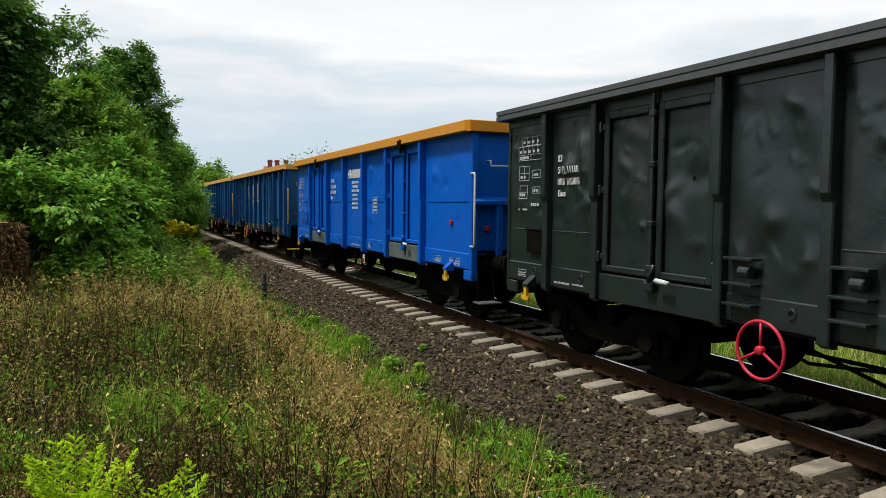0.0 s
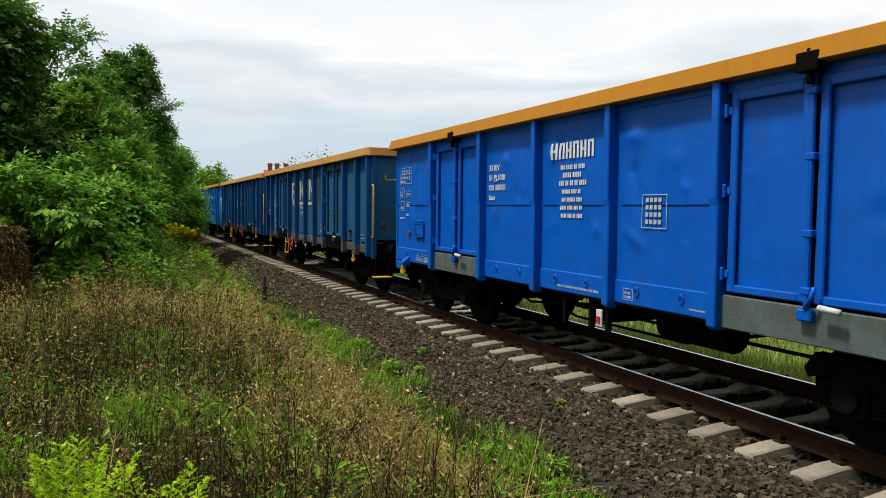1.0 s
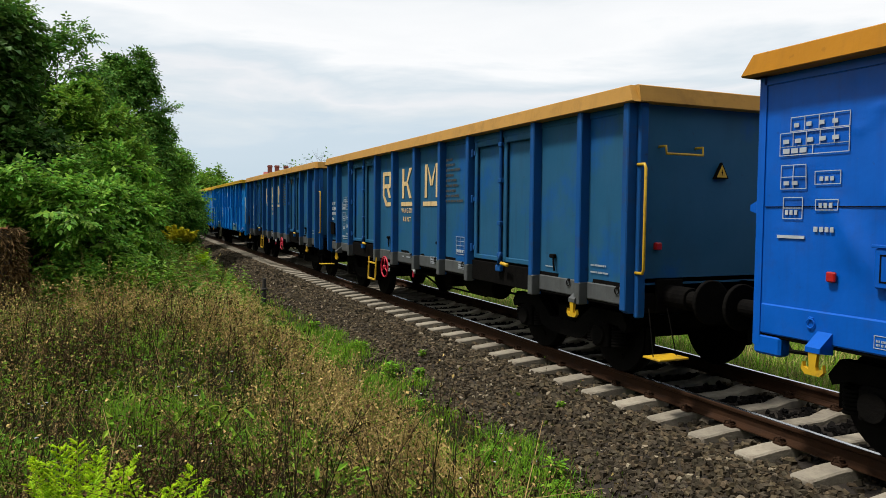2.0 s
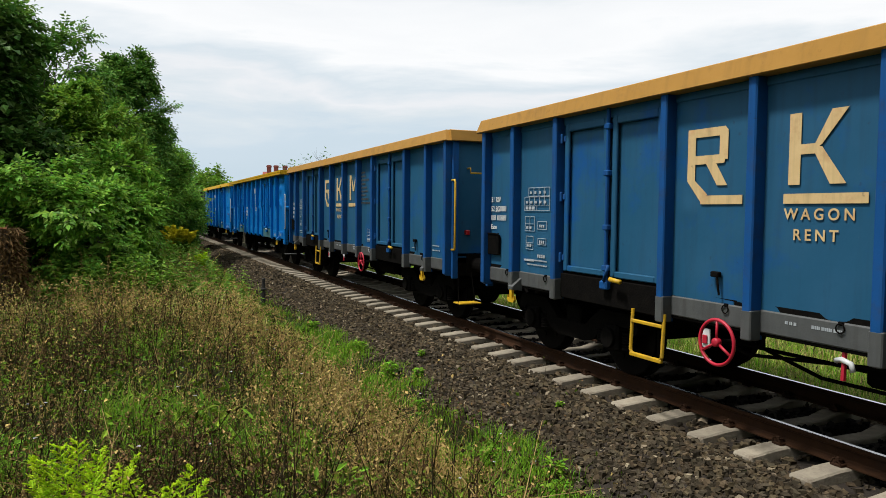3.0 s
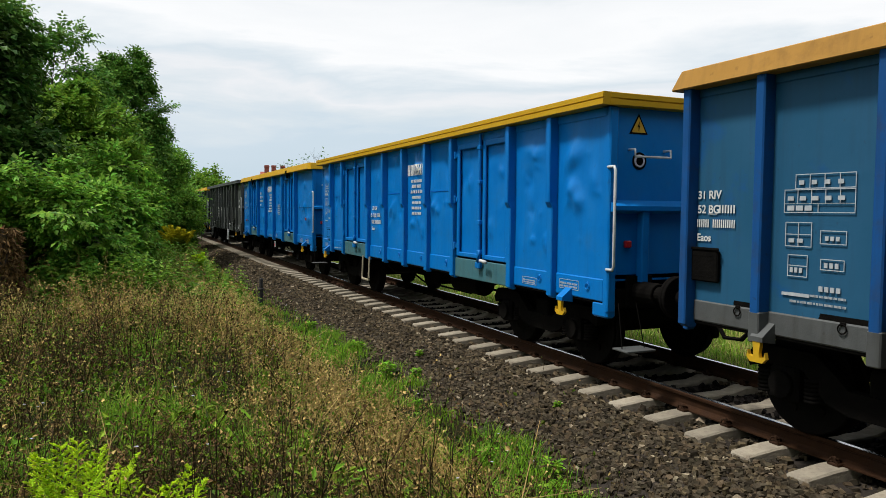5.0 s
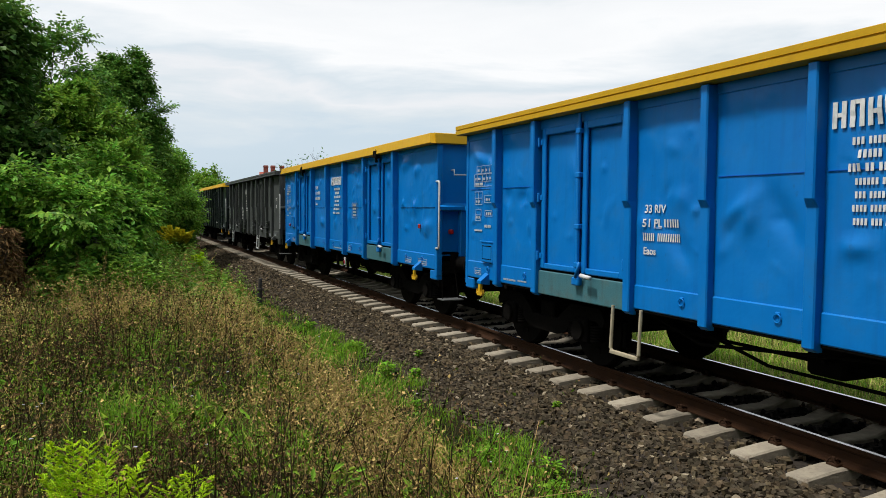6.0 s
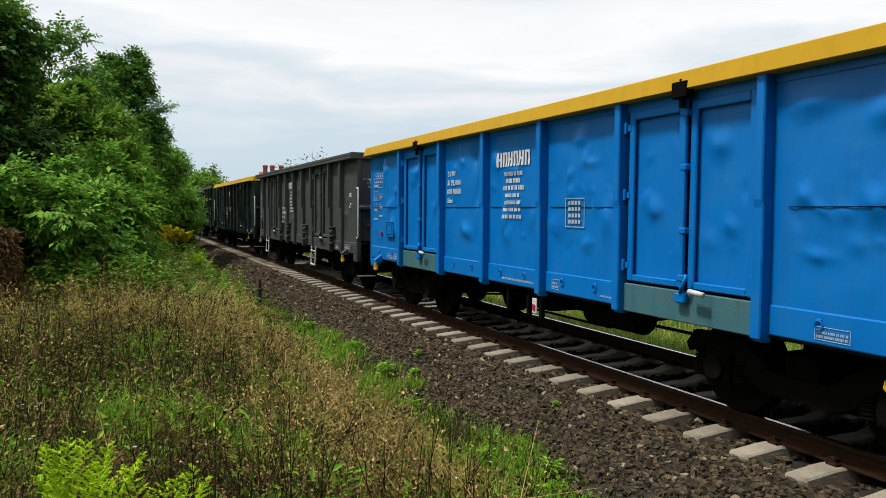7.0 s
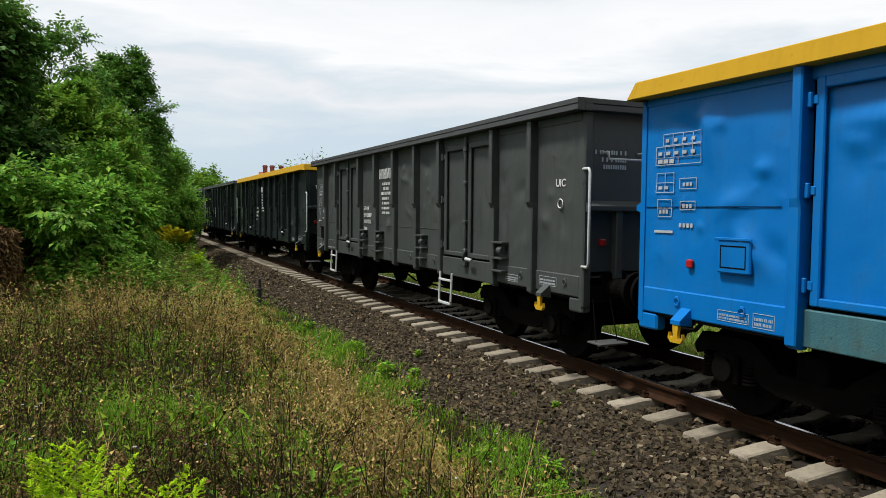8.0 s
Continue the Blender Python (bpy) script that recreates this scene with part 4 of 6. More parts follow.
def rib_logo(w, x):
    """Three cream shapes over an underline, as on the rental wagons."""
    m = Mesh()

    def poly(pts):
        lift = 0.002 + 0.0002 * len(m.v) / 8
        m.prism([(a, b) for a, b in pts], "x", -x - lift, -x + 0.001)
    # ring with a leg, running into the underline
    y, z = 2.02, 2.12
    poly([(y, z + 0.10), (y - 0.10, z + 0.08), (y - 0.10, z + 0.58), (y, z + 0.58)])
    poly([(y - 0.10, z + 0.50), (y - 0.48, z + 0.50), (y - 0.50, z + 0.54), (y - 0.46, z + 0.58), (y - 0.10, z + 0.58)])
    poly([(y - 0.40, z + 0.30), (y - 0.50, z + 0.28), (y - 0.50, z + 0.53), (y - 0.40, z + 0.50)])
    poly([(y - 0.10, z + 0.25), (y - 0.46, z + 0.25), (y - 0.48, z + 0.33), (y - 0.10, z + 0.33)])
    poly([(y - 0.22, z + 0.28), (y - 0.34, z + 0.28), (y - 0.50, z + 0.05), (y - 0.38, z + 0.05)])
    poly([(y, z + 0.10), (y - 0.10, z + 0.10), (y - 0.26, z - 0.03), (y - 0.18, z - 0.10)])
    poly([(y - 0.18, z - 0.12), (y - 0.68, z - 0.12), (y - 0.68, z - 0.04), (y - 0.18, z - 0.04)])
    part("owner_logo", drape(m, w), CREAM, w, "cream shape of a rental mark")
    m = Mesh()
    # upright with two slanting arms
    y = 0.87
    poly([(y, z + 0.03), (y - 0.11, z + 0.03), (y - 0.11, z + 0.60), (y, z + 0.60)])
    poly([(y - 0.20, z + 0.28), (y - 0.30, z + 0.34), (y - 0.52, z + 0.60), (y - 0.38, z + 0.60)])
    poly([(y - 0.20, z + 0.34), (y - 0.30, z + 0.32), (y - 0.52, z + 0.03), (y - 0.38, z + 0.03)])
    poly([(y - 0.10, z + 0.27), (y - 0.25, z + 0.27), (y - 0.25, z + 0.35), (y - 0.10, z + 0.35)])
    poly([(y + 0.04, z - 0.12), (y - 0.70, z - 0.12), (y - 0.70, z - 0.04), (y + 0.04, z - 0.04)])
    part("owner_logo", drape(m, w), CREAM, w, "cream shape of a rental mark")
    m = Mesh()
    # two uprights with a notch between them
    y = -0.29
    poly([(y, z + 0.03), (y - 0.11, z + 0.03), (y - 0.11, z + 0.62), (y, z + 0.62)])
    poly([(y - 0.50, z + 0.03), (y - 0.61, z + 0.03), (y - 0.61, z + 0.62), (y - 0.50, z + 0.62)])
    poly([(y - 0.11, z + 0.62), (y - 0.25, z + 0.24), (y - 0.30, z + 0.24), (y - 0.30, z + 0.34), (y - 0.12, z + 0.62)])
    poly([(y - 0.50, z + 0.62), (y - 0.36, z + 0.24), (y - 0.31, z + 0.24), (y - 0.31, z + 0.34), (y - 0.49, z + 0.62)])
    poly([(y + 0.08, z - 0.12), (y - 0.62, z - 0.12), (y - 0.62, z - 0.04), (y + 0.08, z - 0.04)])
    part("owner_logo", drape(m, w), CREAM, w, "cream shape of a rental mark")
    lettering("service_lettering", "WAGON", 0.125, 0.90, 1.875, x, CREAM, w, "cream lettering", 1.5)
    lettering("service_lettering", "RENT", 0.125, 0.81, 1.71, x, CREAM, w, "cream lettering", 1.5)


def warning_sign(w, x, z, k=1.0):
    y = -END - 0.035
    sg = part("warning_sign", Mesh().prism([(x - 0.10 * k, z), (x + 0.10 * k, z), (x, z + 0.18 * k)], "y", y - 0.008, y + 0.03), CHASSIS, w, "black-edged yellow warning triangle")
    part("sign_field", Mesh().prism([(x - 0.075 * k, z + 0.015 * k), (x + 0.075 * k, z + 0.015 * k), (x, z + 0.15 * k)], "y", y - 0.011, y - 0.006), YELLOW, sg)
    part("sign_mark", Mesh().prism([(x - 0.002 * k, z + 0.03 * k), (x + 0.012 * k, z + 0.075 * k), (x + 0.002 * k, z + 0.075 * k), (x + 0.010 * k, z + 0.115 * k), (x - 0.014 * k, z + 0.065 * k), (x - 0.003 * k, z + 0.065 * k)], "y", y - 0.014, y - 0.010), CHASSIS, sg)


def end_marks(w):
    """Three short lines of small print on the end wall."""
    y = -END - 0.045
    for i, wd in enumerate((0.46, 0.34, 0.34)):
        m, rr, a = Mesh(), random.Random(i), -0.72
        while a > -0.72 - wd:
            m.prism([(a, 2.60 - i * 0.085), (a - 0.022, 2.60 - i * 0.085), (a - 0.022, 2.65 - i * 0.085), (a, 2.65 - i * 0.085)], "y", y - 0.004, y)
            a -= rr.choice((0.034, 0.034, 0.034, 0.065))
        part("inspection_marking", m, MARKP, w, "small white print on the end wall")


WHEELS = []
TRAIN = []


def add_wagon(start, w_sets):
    TRAIN.append((w_sets[0], start))
    WHEELS.extend(w_sets[1])
    return w_sets[0]


XS = X_SHEET + 0.009


def blue_wagon(start, label, body, cap, seed, dents, sill, rail_mat=WHITERAIL):
    w = add_wagon(start, wagon(label, LAY_FEW, body, body, cap, "plate", rail_mat, sill=sill, dents=dents, seed=seed))
    data_panel(w, 5.98, 2.48, XS, 5.10, 1.68)
    number_block(w, 2.20, 2.48, XS, 0.115)
    brand_block(w, 0.47, 2.54, XS, 0.90)
    for y in (-3.33, 3.29):
        part("lock_head", Mesh().box(-1.502, -1.40, y - 0.11, y + 0.09, 2.99, 3.14, 0.008).cyl("z", (-1.455, y - 0.01, 0), 0.03, 2.90, 3.17, 10), CHASSIS, w, "black lock head under the rim")
    m = frame_lines(Mesh(), -1.27, 1.74, 0.38, 0.34, XS, 0.008, 1, 1)
    for j in range(4):
        bars(m, -1.33, 1.78 + j * 0.075, 0.26, 0.045, XS, 4, 0.3)
    part("test_table_marking", drape(m, w), MARKP, w, "white framed table of bars")
    small_marks(w, [(5.1, 0.97, 0.35, 0.06, 4), (4.7, 0.96, 0.22, 0.09, 3), (0.30, 0.97, 0.85, 0.055, 9), (-1.0, 0.97, 0.16, 0.09, 2), (-2.0, 0.97, 0.22, 0.035, 1), (-4.75, 0.96, 0.3, 0.07, 4), (-5.4, 0.96, 0.4, 0.08, 5)], X_SHEET + 0.015)
    m = Mesh()
    for y0, y1 in ((4.46, 6.12), (0.92, 2.30), (-0.68, 0.68), (-2.30, -0.92), (-6.12, -4.46)):
        for k in range(16):
            a, b = y0 + (y1 - y0) * k / 16, y0 + (y1 - y0) * (k + 1) / 16
            m.box(-XS + 0.001, -XS + 0.007, a, b, 1.973 + 0.004 * lump(a, 2, 1.3), 1.980 + 0.004 * lump(a, 2, 1.3), 0.001)
    part("weld_seam", drape(m, w), CHASSIS, w, "thin dark seam across the sheets")
    part("reflector", Mesh().box(-XS - 0.03, -XS + 0.002, 5.42, 5.50, 1.40, 1.48, 0.01), REDW, w, "small red reflector")
    part("reflector", Mesh().box(-XS - 0.03, -XS + 0.002, -5.5, -5.42, 1.60, 1.68, 0.01), REDW, w, "small red reflector")
    part("brake_plate", Mesh().box(-1.30, -1.28, -0.56, -0.45, 0.58, 0.78, 0.006), WHITEP, w, "white brake-position plate")
    part("brake_changeover", Mesh().box(-1.312, -1.302, -0.54, -0.47, 0.62, 0.70, 0.004), RED, w, "red brake change-over lever")
    for y in (-0.62, -0.30, 0.25):
        part("brake_hanger", Mesh().box(-1.28, -1.22, y - 0.03, y + 0.03, 0.52, 0.90, 0.006), CHASSIS, w)
    return w


def rental(start, seed, wheel_y):
    w = add_wagon(start, wagon("Dull blue open freight wagon with cream rental mark and sand-orange rim", LAY_CORNER, DULLBLUE, POSTBLUE, CAPSAND, "plate", YELLOW, sill=CHASSIS, stripe=STRIPE, kink=0.0, dents=0.24, seed=seed, ledge=False, cap_out=0.12))
    number_block(w, 6.05, 2.05, XS, 0.105, "31 RIV", "52 BG")
    data_panel(w, 5.08, 2.02, XS, 6.13, 1.58)
    rib_logo(w, XS)
    warning_sign(w, -0.2, 2.30)
    m = Mesh()
    for j, wd in enumerate((0.3, 0.36, 0.55, 0.3, 0.42, 0.5, 0.4, 0.55, 0.68)):
        words(m, -1.22, 2.74 - j * 0.085, wd, 0.04, XS, random.Random(j))
    part("address_marking", drape(m, w), STRIPE, w, "faded small print bars")
    m = frame_lines(Mesh(), -1.66, 1.22, 0.30, 0.28, XS, 0.007, 2, 4)
    bars(m, -1.68, 1.25, 0.26, 0.04, XS, 4, 0.3)
    part("test_table_marking", drape(m, w), MARKP, w, "white framed table of bars")
    small_marks(w, [(5.0, 1.21, 0.5, 0.035, 6), (5.0, 1.27, 0.5, 0.035, 6), (-4.4, 1.22, 0.2, 0.03, 3), (-5.38, 1.22, 0.34, 0.04, 5), (-5.38, 1.30, 0.3, 0.04, 5)], XS)
    small_marks(w, [(0.85, 1.02, 0.14, 0.05, 2), (0.6, 1.02, 0.3, 0.05, 4), (-0.60, 1.0, 0.28, 0.09, 4), (-1.75, 1.0, 0.3, 0.07, 4)], X_SHEET + 0.015)
    brake_wheel(w, wheel_y, 0.78, 0.20, RED)
    step_frame(w, 2.44, YELLOW, 0.45, 0.48)
    for y in (1.6, -0.95, -4.6):
        part("label_clip", Mesh().box(-XS - 0.05, -XS, y - 0.05, y + 0.05, 1.34, 1.39, 0.008).tube([(-XS - 0.03, y - 0.02, 1.36), (-XS - 0.04, y - 0.04, 1.28), (-XS - 0.03, y - 0.05, 1.18)], 0.012, 6), CHASSIS, w)
    part("brake_plate", Mesh().box(-1.30, -1.28, 1.72, 1.82, 0.66, 0.84, 0.006), WHITEP, w, "white brake-position plate")
    part("brake_changeover", Mesh().box(-1.315, -1.303, 1.74, 1.80, 0.70, 0.78, 0.004).tube([(-1.29, 0.35, 0.88), (-1.30, 0.35, 0.66)], 0.02, 6), RED, w, "red brake change-over lever")
    part("drain_cock", Mesh().tube([(-1.29, 0.42, 0.80), (-1.31, 0.36, 0.82), (-1.31, 0.28, 0.80), (-1.31, 0.26, 0.74)], 0.022, 8), WHITERAIL, w, "white painted drain cock", True)
    return w


def dark_wagon(start, label, body, cap, seed, dents, cap_kind="tiered", brand=True, wheel=False, steps=(), rail_mat=WHITERAIL):
    w = add_wagon(start, wagon(label, LAY_MANY, body, body, cap, cap_kind, rail_mat, sill=SILLTEAL if body == SKYBLUE else None, kink=0.04, dents=dents, seed=seed))
    data_panel(w, 5.94, 2.62 if wheel else 2.38, XS, 5.64, 1.60 if wheel else 1.46)
    number_block(w, *((4.97, 2.47) if wheel else (2.03, 1.92)), XS, 0.115, "33 RIV" if not wheel else "83")
    if brand:
        brand_block(w, *((-0.10, 2.56, XS, 0.86) if body == SKYBLUE else (1.02, 2.56, XS, 0.78)))
    m = Mesh()
    zs = 2.25 if body == SKYBLUE else 1.612
    for y, wd in ((5.64, 0.9), (4.62, 0.9), (0.55, 0.98), (-0.56, 0.98), (-1.66, 0.98)):
        for k in range(10):
            m.box(-XS + 0.001, -XS + 0.007, y - wd / 2 + wd * k / 10, y - wd / 2 + wd * (k + 1) / 10, zs - 0.004, zs + 0.004, 0.001)
    part("weld_seam", drape(m, w), STRIPE if body != SKYBLUE else ROYAL, w, "thin seam across the sheets")
    small_marks(w, [(5.9, 0.98, 0.2, 0.06, 3), (5.0, 0.96, 0.35, 0.05, 5), (4.6, 0.97, 0.25, 0.04, 4), (-4.4, 0.97, 0.35, 0.06, 4), (-5.3, 1.0, 0.4, 0.08, 5)], X_SHEET + 0.015)
    if body == GREYBLK:
        end_marks(w)
        lettering("union_lettering", "UIC", 0.13, -5.64, 2.23, XS, WHITEP, w, "white lettering")
        part("round_marking", Mesh().torus("x", (-XS - 0.002, -5.75, 2.02), 0.055, 0.008, 20, 4), WHITEP, w, "white ring mark")
    if body == SKYBLUE:
        warning_sign(w, -0.92, 2.80, 1.3)
        st = part("round_sticker", Mesh().cyl("y", (-0.90, 0, 2.50), 0.10, -END - 0.046, -END - 0.035, 20), CHASSIS, w, "round black and pink sticker")
        part("sticker_ring", Mesh().torus("y", (-0.90, -END - 0.046, 2.50), 0.062, 0.012, 20, 5), PETAL, st)
    if wheel:
        brake_wheel(w, 1.62, 0.75, 0.24, RED)
    for y, m_ in steps:
        step_frame(w, y, m_, 0.42, 0.46, m_ != BEIGE)
    for y in (1.95, 0.9, -1.4, -4.3):
        b = Mesh()
        for z in (1.08, 1.26, 1.48):
            b.box(-X_POST + 0.01, -X_SHEET, y - 0.16, y + 0.16, z - 0.012, z + 0.012, 0.003)
        b.cyl("y", (-X_SHEET - 0.07, y - 0.06, 1.37), 0.055, -0.06, 0.06, 14)
        if wheel or body == GREYBLK:
            part("lever_bracket", b, body, w)
    return w


dark_wagon(2.72, "Black dented open freight wagon with grey rim, red brake wheel", BLACK, CAPGREY, 3, 1.7, brand=False, wheel=True)
blue_wagon(16.33, "Royal blue open freight wagon with white markings and ochre rim", ROYAL, CAPOCHRE, 5, 0.7, SILLGREY)
rental(30.29, 7, 1.43)
rental(43.92, 8, -1.72)
dark_wagon(57.57, "Bright light blue open freight wagon with many posts and yellow rim", SKYBLUE, CAPYEL, 9, 1.2, steps=((2.18, BEIGE),))
blue_wagon(71.17, "Clean light blue open freight wagon with white markings, yellow rim", SKYBLUE, CAPYEL, 10, 1.3, SILLTEAL)
dark_wagon(84.62, "Dark dusty grey open freight wagon with many posts and grey rim", GREYBLK, CAPGREY, 11, 0.8, steps=((4.2, WHITERAIL), (-2.55, WHITERAIL)))
dark_wagon(98.4, "Black open freight wagon with many posts and yellow rim", BLACK, CAPYEL, 12, 0.8, cap_kind="plate")
dark_wagon(112.0, "Black sooty open freight wagon with grey rim", BLACK, CAPGREY, 13, 0.8, brand=False)
dark_wagon(125.7, "Black sooty open freight wagon with grey rim", BLACK, CAPGREY, 14, 0.8, brand=False)


ground()
track_bed()
ballast()
rails()
sleepers()


# ---- plants ----
def unit(v):
    return v / np.maximum(np.linalg.norm(v, axis=-1, keepdims=True), 1e-9)


def quads_mesh(name, q, material):
    return bulk(name, q.reshape(-1, 3), np.arange(len(q) * 4).reshape(-1, 4), material)


def leaf_quads(pos, axis, normal, length, width):
    """Pointed leaves, folded a little along the midrib."""
    side = unit(np.cross(axis, normal))
    up = np.cross(side, axis)
    L, W = length[:, None], width[:, None]
    base, tip = pos, pos + axis * L - up * L * 0.12
    mid = pos + axis * L * 0.45
    return np.stack([base, mid + side * W + up * W * 0.35, tip, mid - side * W + up * W * 0.35], 1)


def crown(clumps, n, leaflets, length, rng, width=0.30, reach=1.0):
    """Leafy sprays: every clump sends out drooping twigs, and each twig carries compound leaves with gaps between the sprays.
    Returns the leaves and the twigs' ends."""
    c = np.array(clumps)
    hub = c[:, :3].mean(axis=0)
    k = 11 if n > 600 else 4
    per = max(1, int(round(n / (len(c) * k))))
    own = np.repeat(np.arange(len(c)), k)
    m = len(own)
    out = unit((c[own, :3] - hub) * np.array([1, 1, 0.6]))
    d = unit(out * 0.75 + rng.normal(size=(m, 3)) * 0.75 + np.array([0, 0, 0.18]))
    far = c[own, 3] * rng.uniform(0.75, 1.75, m) * reach
    root = c[own, :3] + rng.normal(size=(m, 3)) * (c[own, 3] * 0.15)[:, None]
    f = rng.uniform(0.25, 1.0, (m, per)) ** 0.7
    droop = np.zeros((m, per, 3))
    droop[..., 2] = -0.22 * far[:, None] * f ** 2
    pos = (root[:, None] + d[:, None] * (far[:, None] * f)[..., None] + droop).reshape(-1, 3) + rng.normal(size=(m * per, 3)) * length * 0.45
    dd = np.repeat(d, per, axis=0)
    q = m * per
    axis = unit(dd * 0.8 + rng.normal(size=(q, 3)) * 0.55 + np.array([0, 0, -0.22]))
    flat = unit(np.array([0, 0, 1.0]) + dd * 0.4 + rng.normal(size=(q, 3)) * 0.30)
    made = []
    for j in range(leaflets):
        g = (j // 2 + 0.6) / (leaflets / 2)
        sgn = 0 if j == leaflets - 1 else (1 if j % 2 else -1)
        nor = unit(flat + rng.normal(size=(q, 3)) * 0.12)
        side = unit(np.cross(axis, nor))
        la = unit(axis * (0.55 if sgn else 1.0) + side * sgn * 0.9 + np.array([0, 0, -0.18]))
        L = length * rng.uniform(0.6, 1.2, q)
        made.append(leaf_quads(pos + axis * g * length * 1.9, la, nor, L, L * width))
    return np.concatenate(made), np.stack([root, root + d * far[:, None] - np.array([0, 0, 0.22]) * far[:, None]], 1)


def shell(cx, cy, cz, rx, ry, rz, m, r0, r1, rng, low=-0.75):
    """Clumps over an ellipsoid, with an uneven outline."""
    out = []
    while len(out) < m:
        d = unit(rng.normal(size=3))
        if d[2] < low:
            continue
        k = rng.uniform(0.52, 1.08) * (1 + 0.24 * noise.noise(Vector(d * 2.3 + cx)))
        out.append((cx + d[0] * rx * k, cy + d[1] * ry * k, max(cz + d[2] * rz * k, 0.25), rng.uniform(r0, r1)))
    return out


def limb(m, a, b, r0, r1, rng, bend=0.12):
    a, b = Vector(a), Vector(b)
    n = 6
    L = (b - a).length
    off = [Vector(rng.normal(size=3)) * bend * L * 0.25 for _ in range(n + 1)]
    pts = [a.lerp(b, i / n) + off[i] * math.sin(math.pi * i / n) for i in range(n + 1)]
    m.tube(pts, [r0 + (r1 - r0) * i / n for i in range(n + 1)], 7)
    return pts


def tree(name, label, category, x, y, clumps, n, leaflets, length, material, seed, trunk_r=0.12, twigs=0, width=0.30, reach=1.0, group=""):
    rng = np.random.default_rng(seed)
    g = rough_z(x, y)
    t = tagged(new(name), label, category, group)
    t.matrix_world = pose(x, y, g)
    loc = [(a - x, b - y, c - g, r) for a, b, c, r in clumps]
    top = max(c[2] for c in loc)
    m = Mesh()
    stem = limb(m, (0, 0, -0.1), (rng.uniform(-0.3, 0.3), rng.uniform(-0.3, 0.3), top * 0.8), trunk_r, trunk_r * 0.3, rng)
    for i in rng.choice(len(loc), min(len(loc), 16), replace=False):
        s = stem[min(max(int(6 * loc[i][2] / top * 0.6), 0), 5)]
        limb(m, s, loc[i][:3], trunk_r * 0.4, trunk_r * 0.08, rng, 0.3)
    part("trunk", m, BARK, t, "", True)
    leaves, sprays = crown(loc, n, leaflets, length, rng, width, reach)
    part("crown", quads_mesh("crown", leaves, material), None, t, "")
    if y < 40 and y > 0:
        tw = Mesh()
        for a, b in sprays[::2]:
            tw.tube([Vector(a), Vector(a).lerp(Vector(b), 0.55) + Vector((0, 0, 0.04)), Vector(b)], [0.011, 0.007, 0.003], 3)
        part("sprays", tw, BARK, t, "thin twigs")
    if twigs:
        tw = Mesh()
        for _ in range(twigs):
            c = loc[rng.integers(len(loc))]
            d = unit(rng.normal(size=3) + np.array([0, 0, 1.0]))
            tw.tube([Vector(c[:3]), Vector(c[:3]) + Vector(d) * c[3] * 0.8, Vector(c[:3]) + Vector(d) * c[3] * 1.5 + Vector((0, 0, 0.1))], [0.012, 0.008, 0.004], 5)
        part("twigs", tw, BARK, t, "")
    return t


R1 = np.random.default_rng(21)
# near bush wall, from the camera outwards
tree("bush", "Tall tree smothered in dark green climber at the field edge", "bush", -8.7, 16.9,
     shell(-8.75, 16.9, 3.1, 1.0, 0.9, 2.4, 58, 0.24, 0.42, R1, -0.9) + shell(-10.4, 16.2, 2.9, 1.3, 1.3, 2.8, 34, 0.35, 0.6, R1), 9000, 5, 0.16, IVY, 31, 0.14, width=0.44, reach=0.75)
tree("bush", "Loose green treetop above the dark climber", "bush", -9.1, 17.6,
     shell(-8.9, 17.6, 5.75, 0.85, 0.7, 0.45, 16, 0.14, 0.3, R1, -0.3), 620, 7, 0.13, LEAFD, 47, 0.07)
tree("bush", "Broad fresh green bush with pinnate leaves beside the line", "bush", -7.7, 15.4,
     shell(-7.95, 15.2, 1.15, 1.35, 1.0, 1.35, 36, 0.2, 0.42, R1, -0.8) + shell(-6.95, 17.2, 1.4, 1.15, 1.2, 1.6, 32, 0.2, 0.42, R1, -0.8), 7400, 7, 0.132, LEAF, 32, 0.07)
tree("bush", "Light green bush with some yellowing leaves", "bush", -6.9, 20.0,
     shell(-6.85, 19.6, 2.0, 1.1, 1.2, 2.2, 42, 0.2, 0.42, R1, -0.8) + shell(-7.3, 19.8, 3.9, 0.75, 0.8, 1.0, 14, 0.16, 0.35, R1, -0.8), 6600, 7, 0.125, LEAFY, 33, 0.08)
tree("tree", "Tall loose walnut-like tree with dark drooping leaves", "tree", -8.3, 23.0,
     shell(-7.6, 23.0, 6.0, 0.9, 0.9, 1.0, 15, 0.2, 0.4, R1, -0.6), 500, 7, 0.15, LEAFD, 34, 0.06, twigs=8)
tree("bush", "Dark green undergrowth in the second row", "bush", -8.3, 23.6, shell(-8.2, 23.6, 2.9, 1.4, 1.4, 2.0, 34, 0.3, 0.6, R1), 5200, 7, 0.14, LEAFD, 46, 0.10)
tree("bush", "Fresh green bush with pinnate leaves beside the line", "bush", -6.3, 26.5,
     shell(-6.6, 26.0, 1.9, 1.15, 1.6, 2.1, 50, 0.22, 0.48, R1, -0.85), 6800, 7, 0.145, LEAF, 35, 0.08)
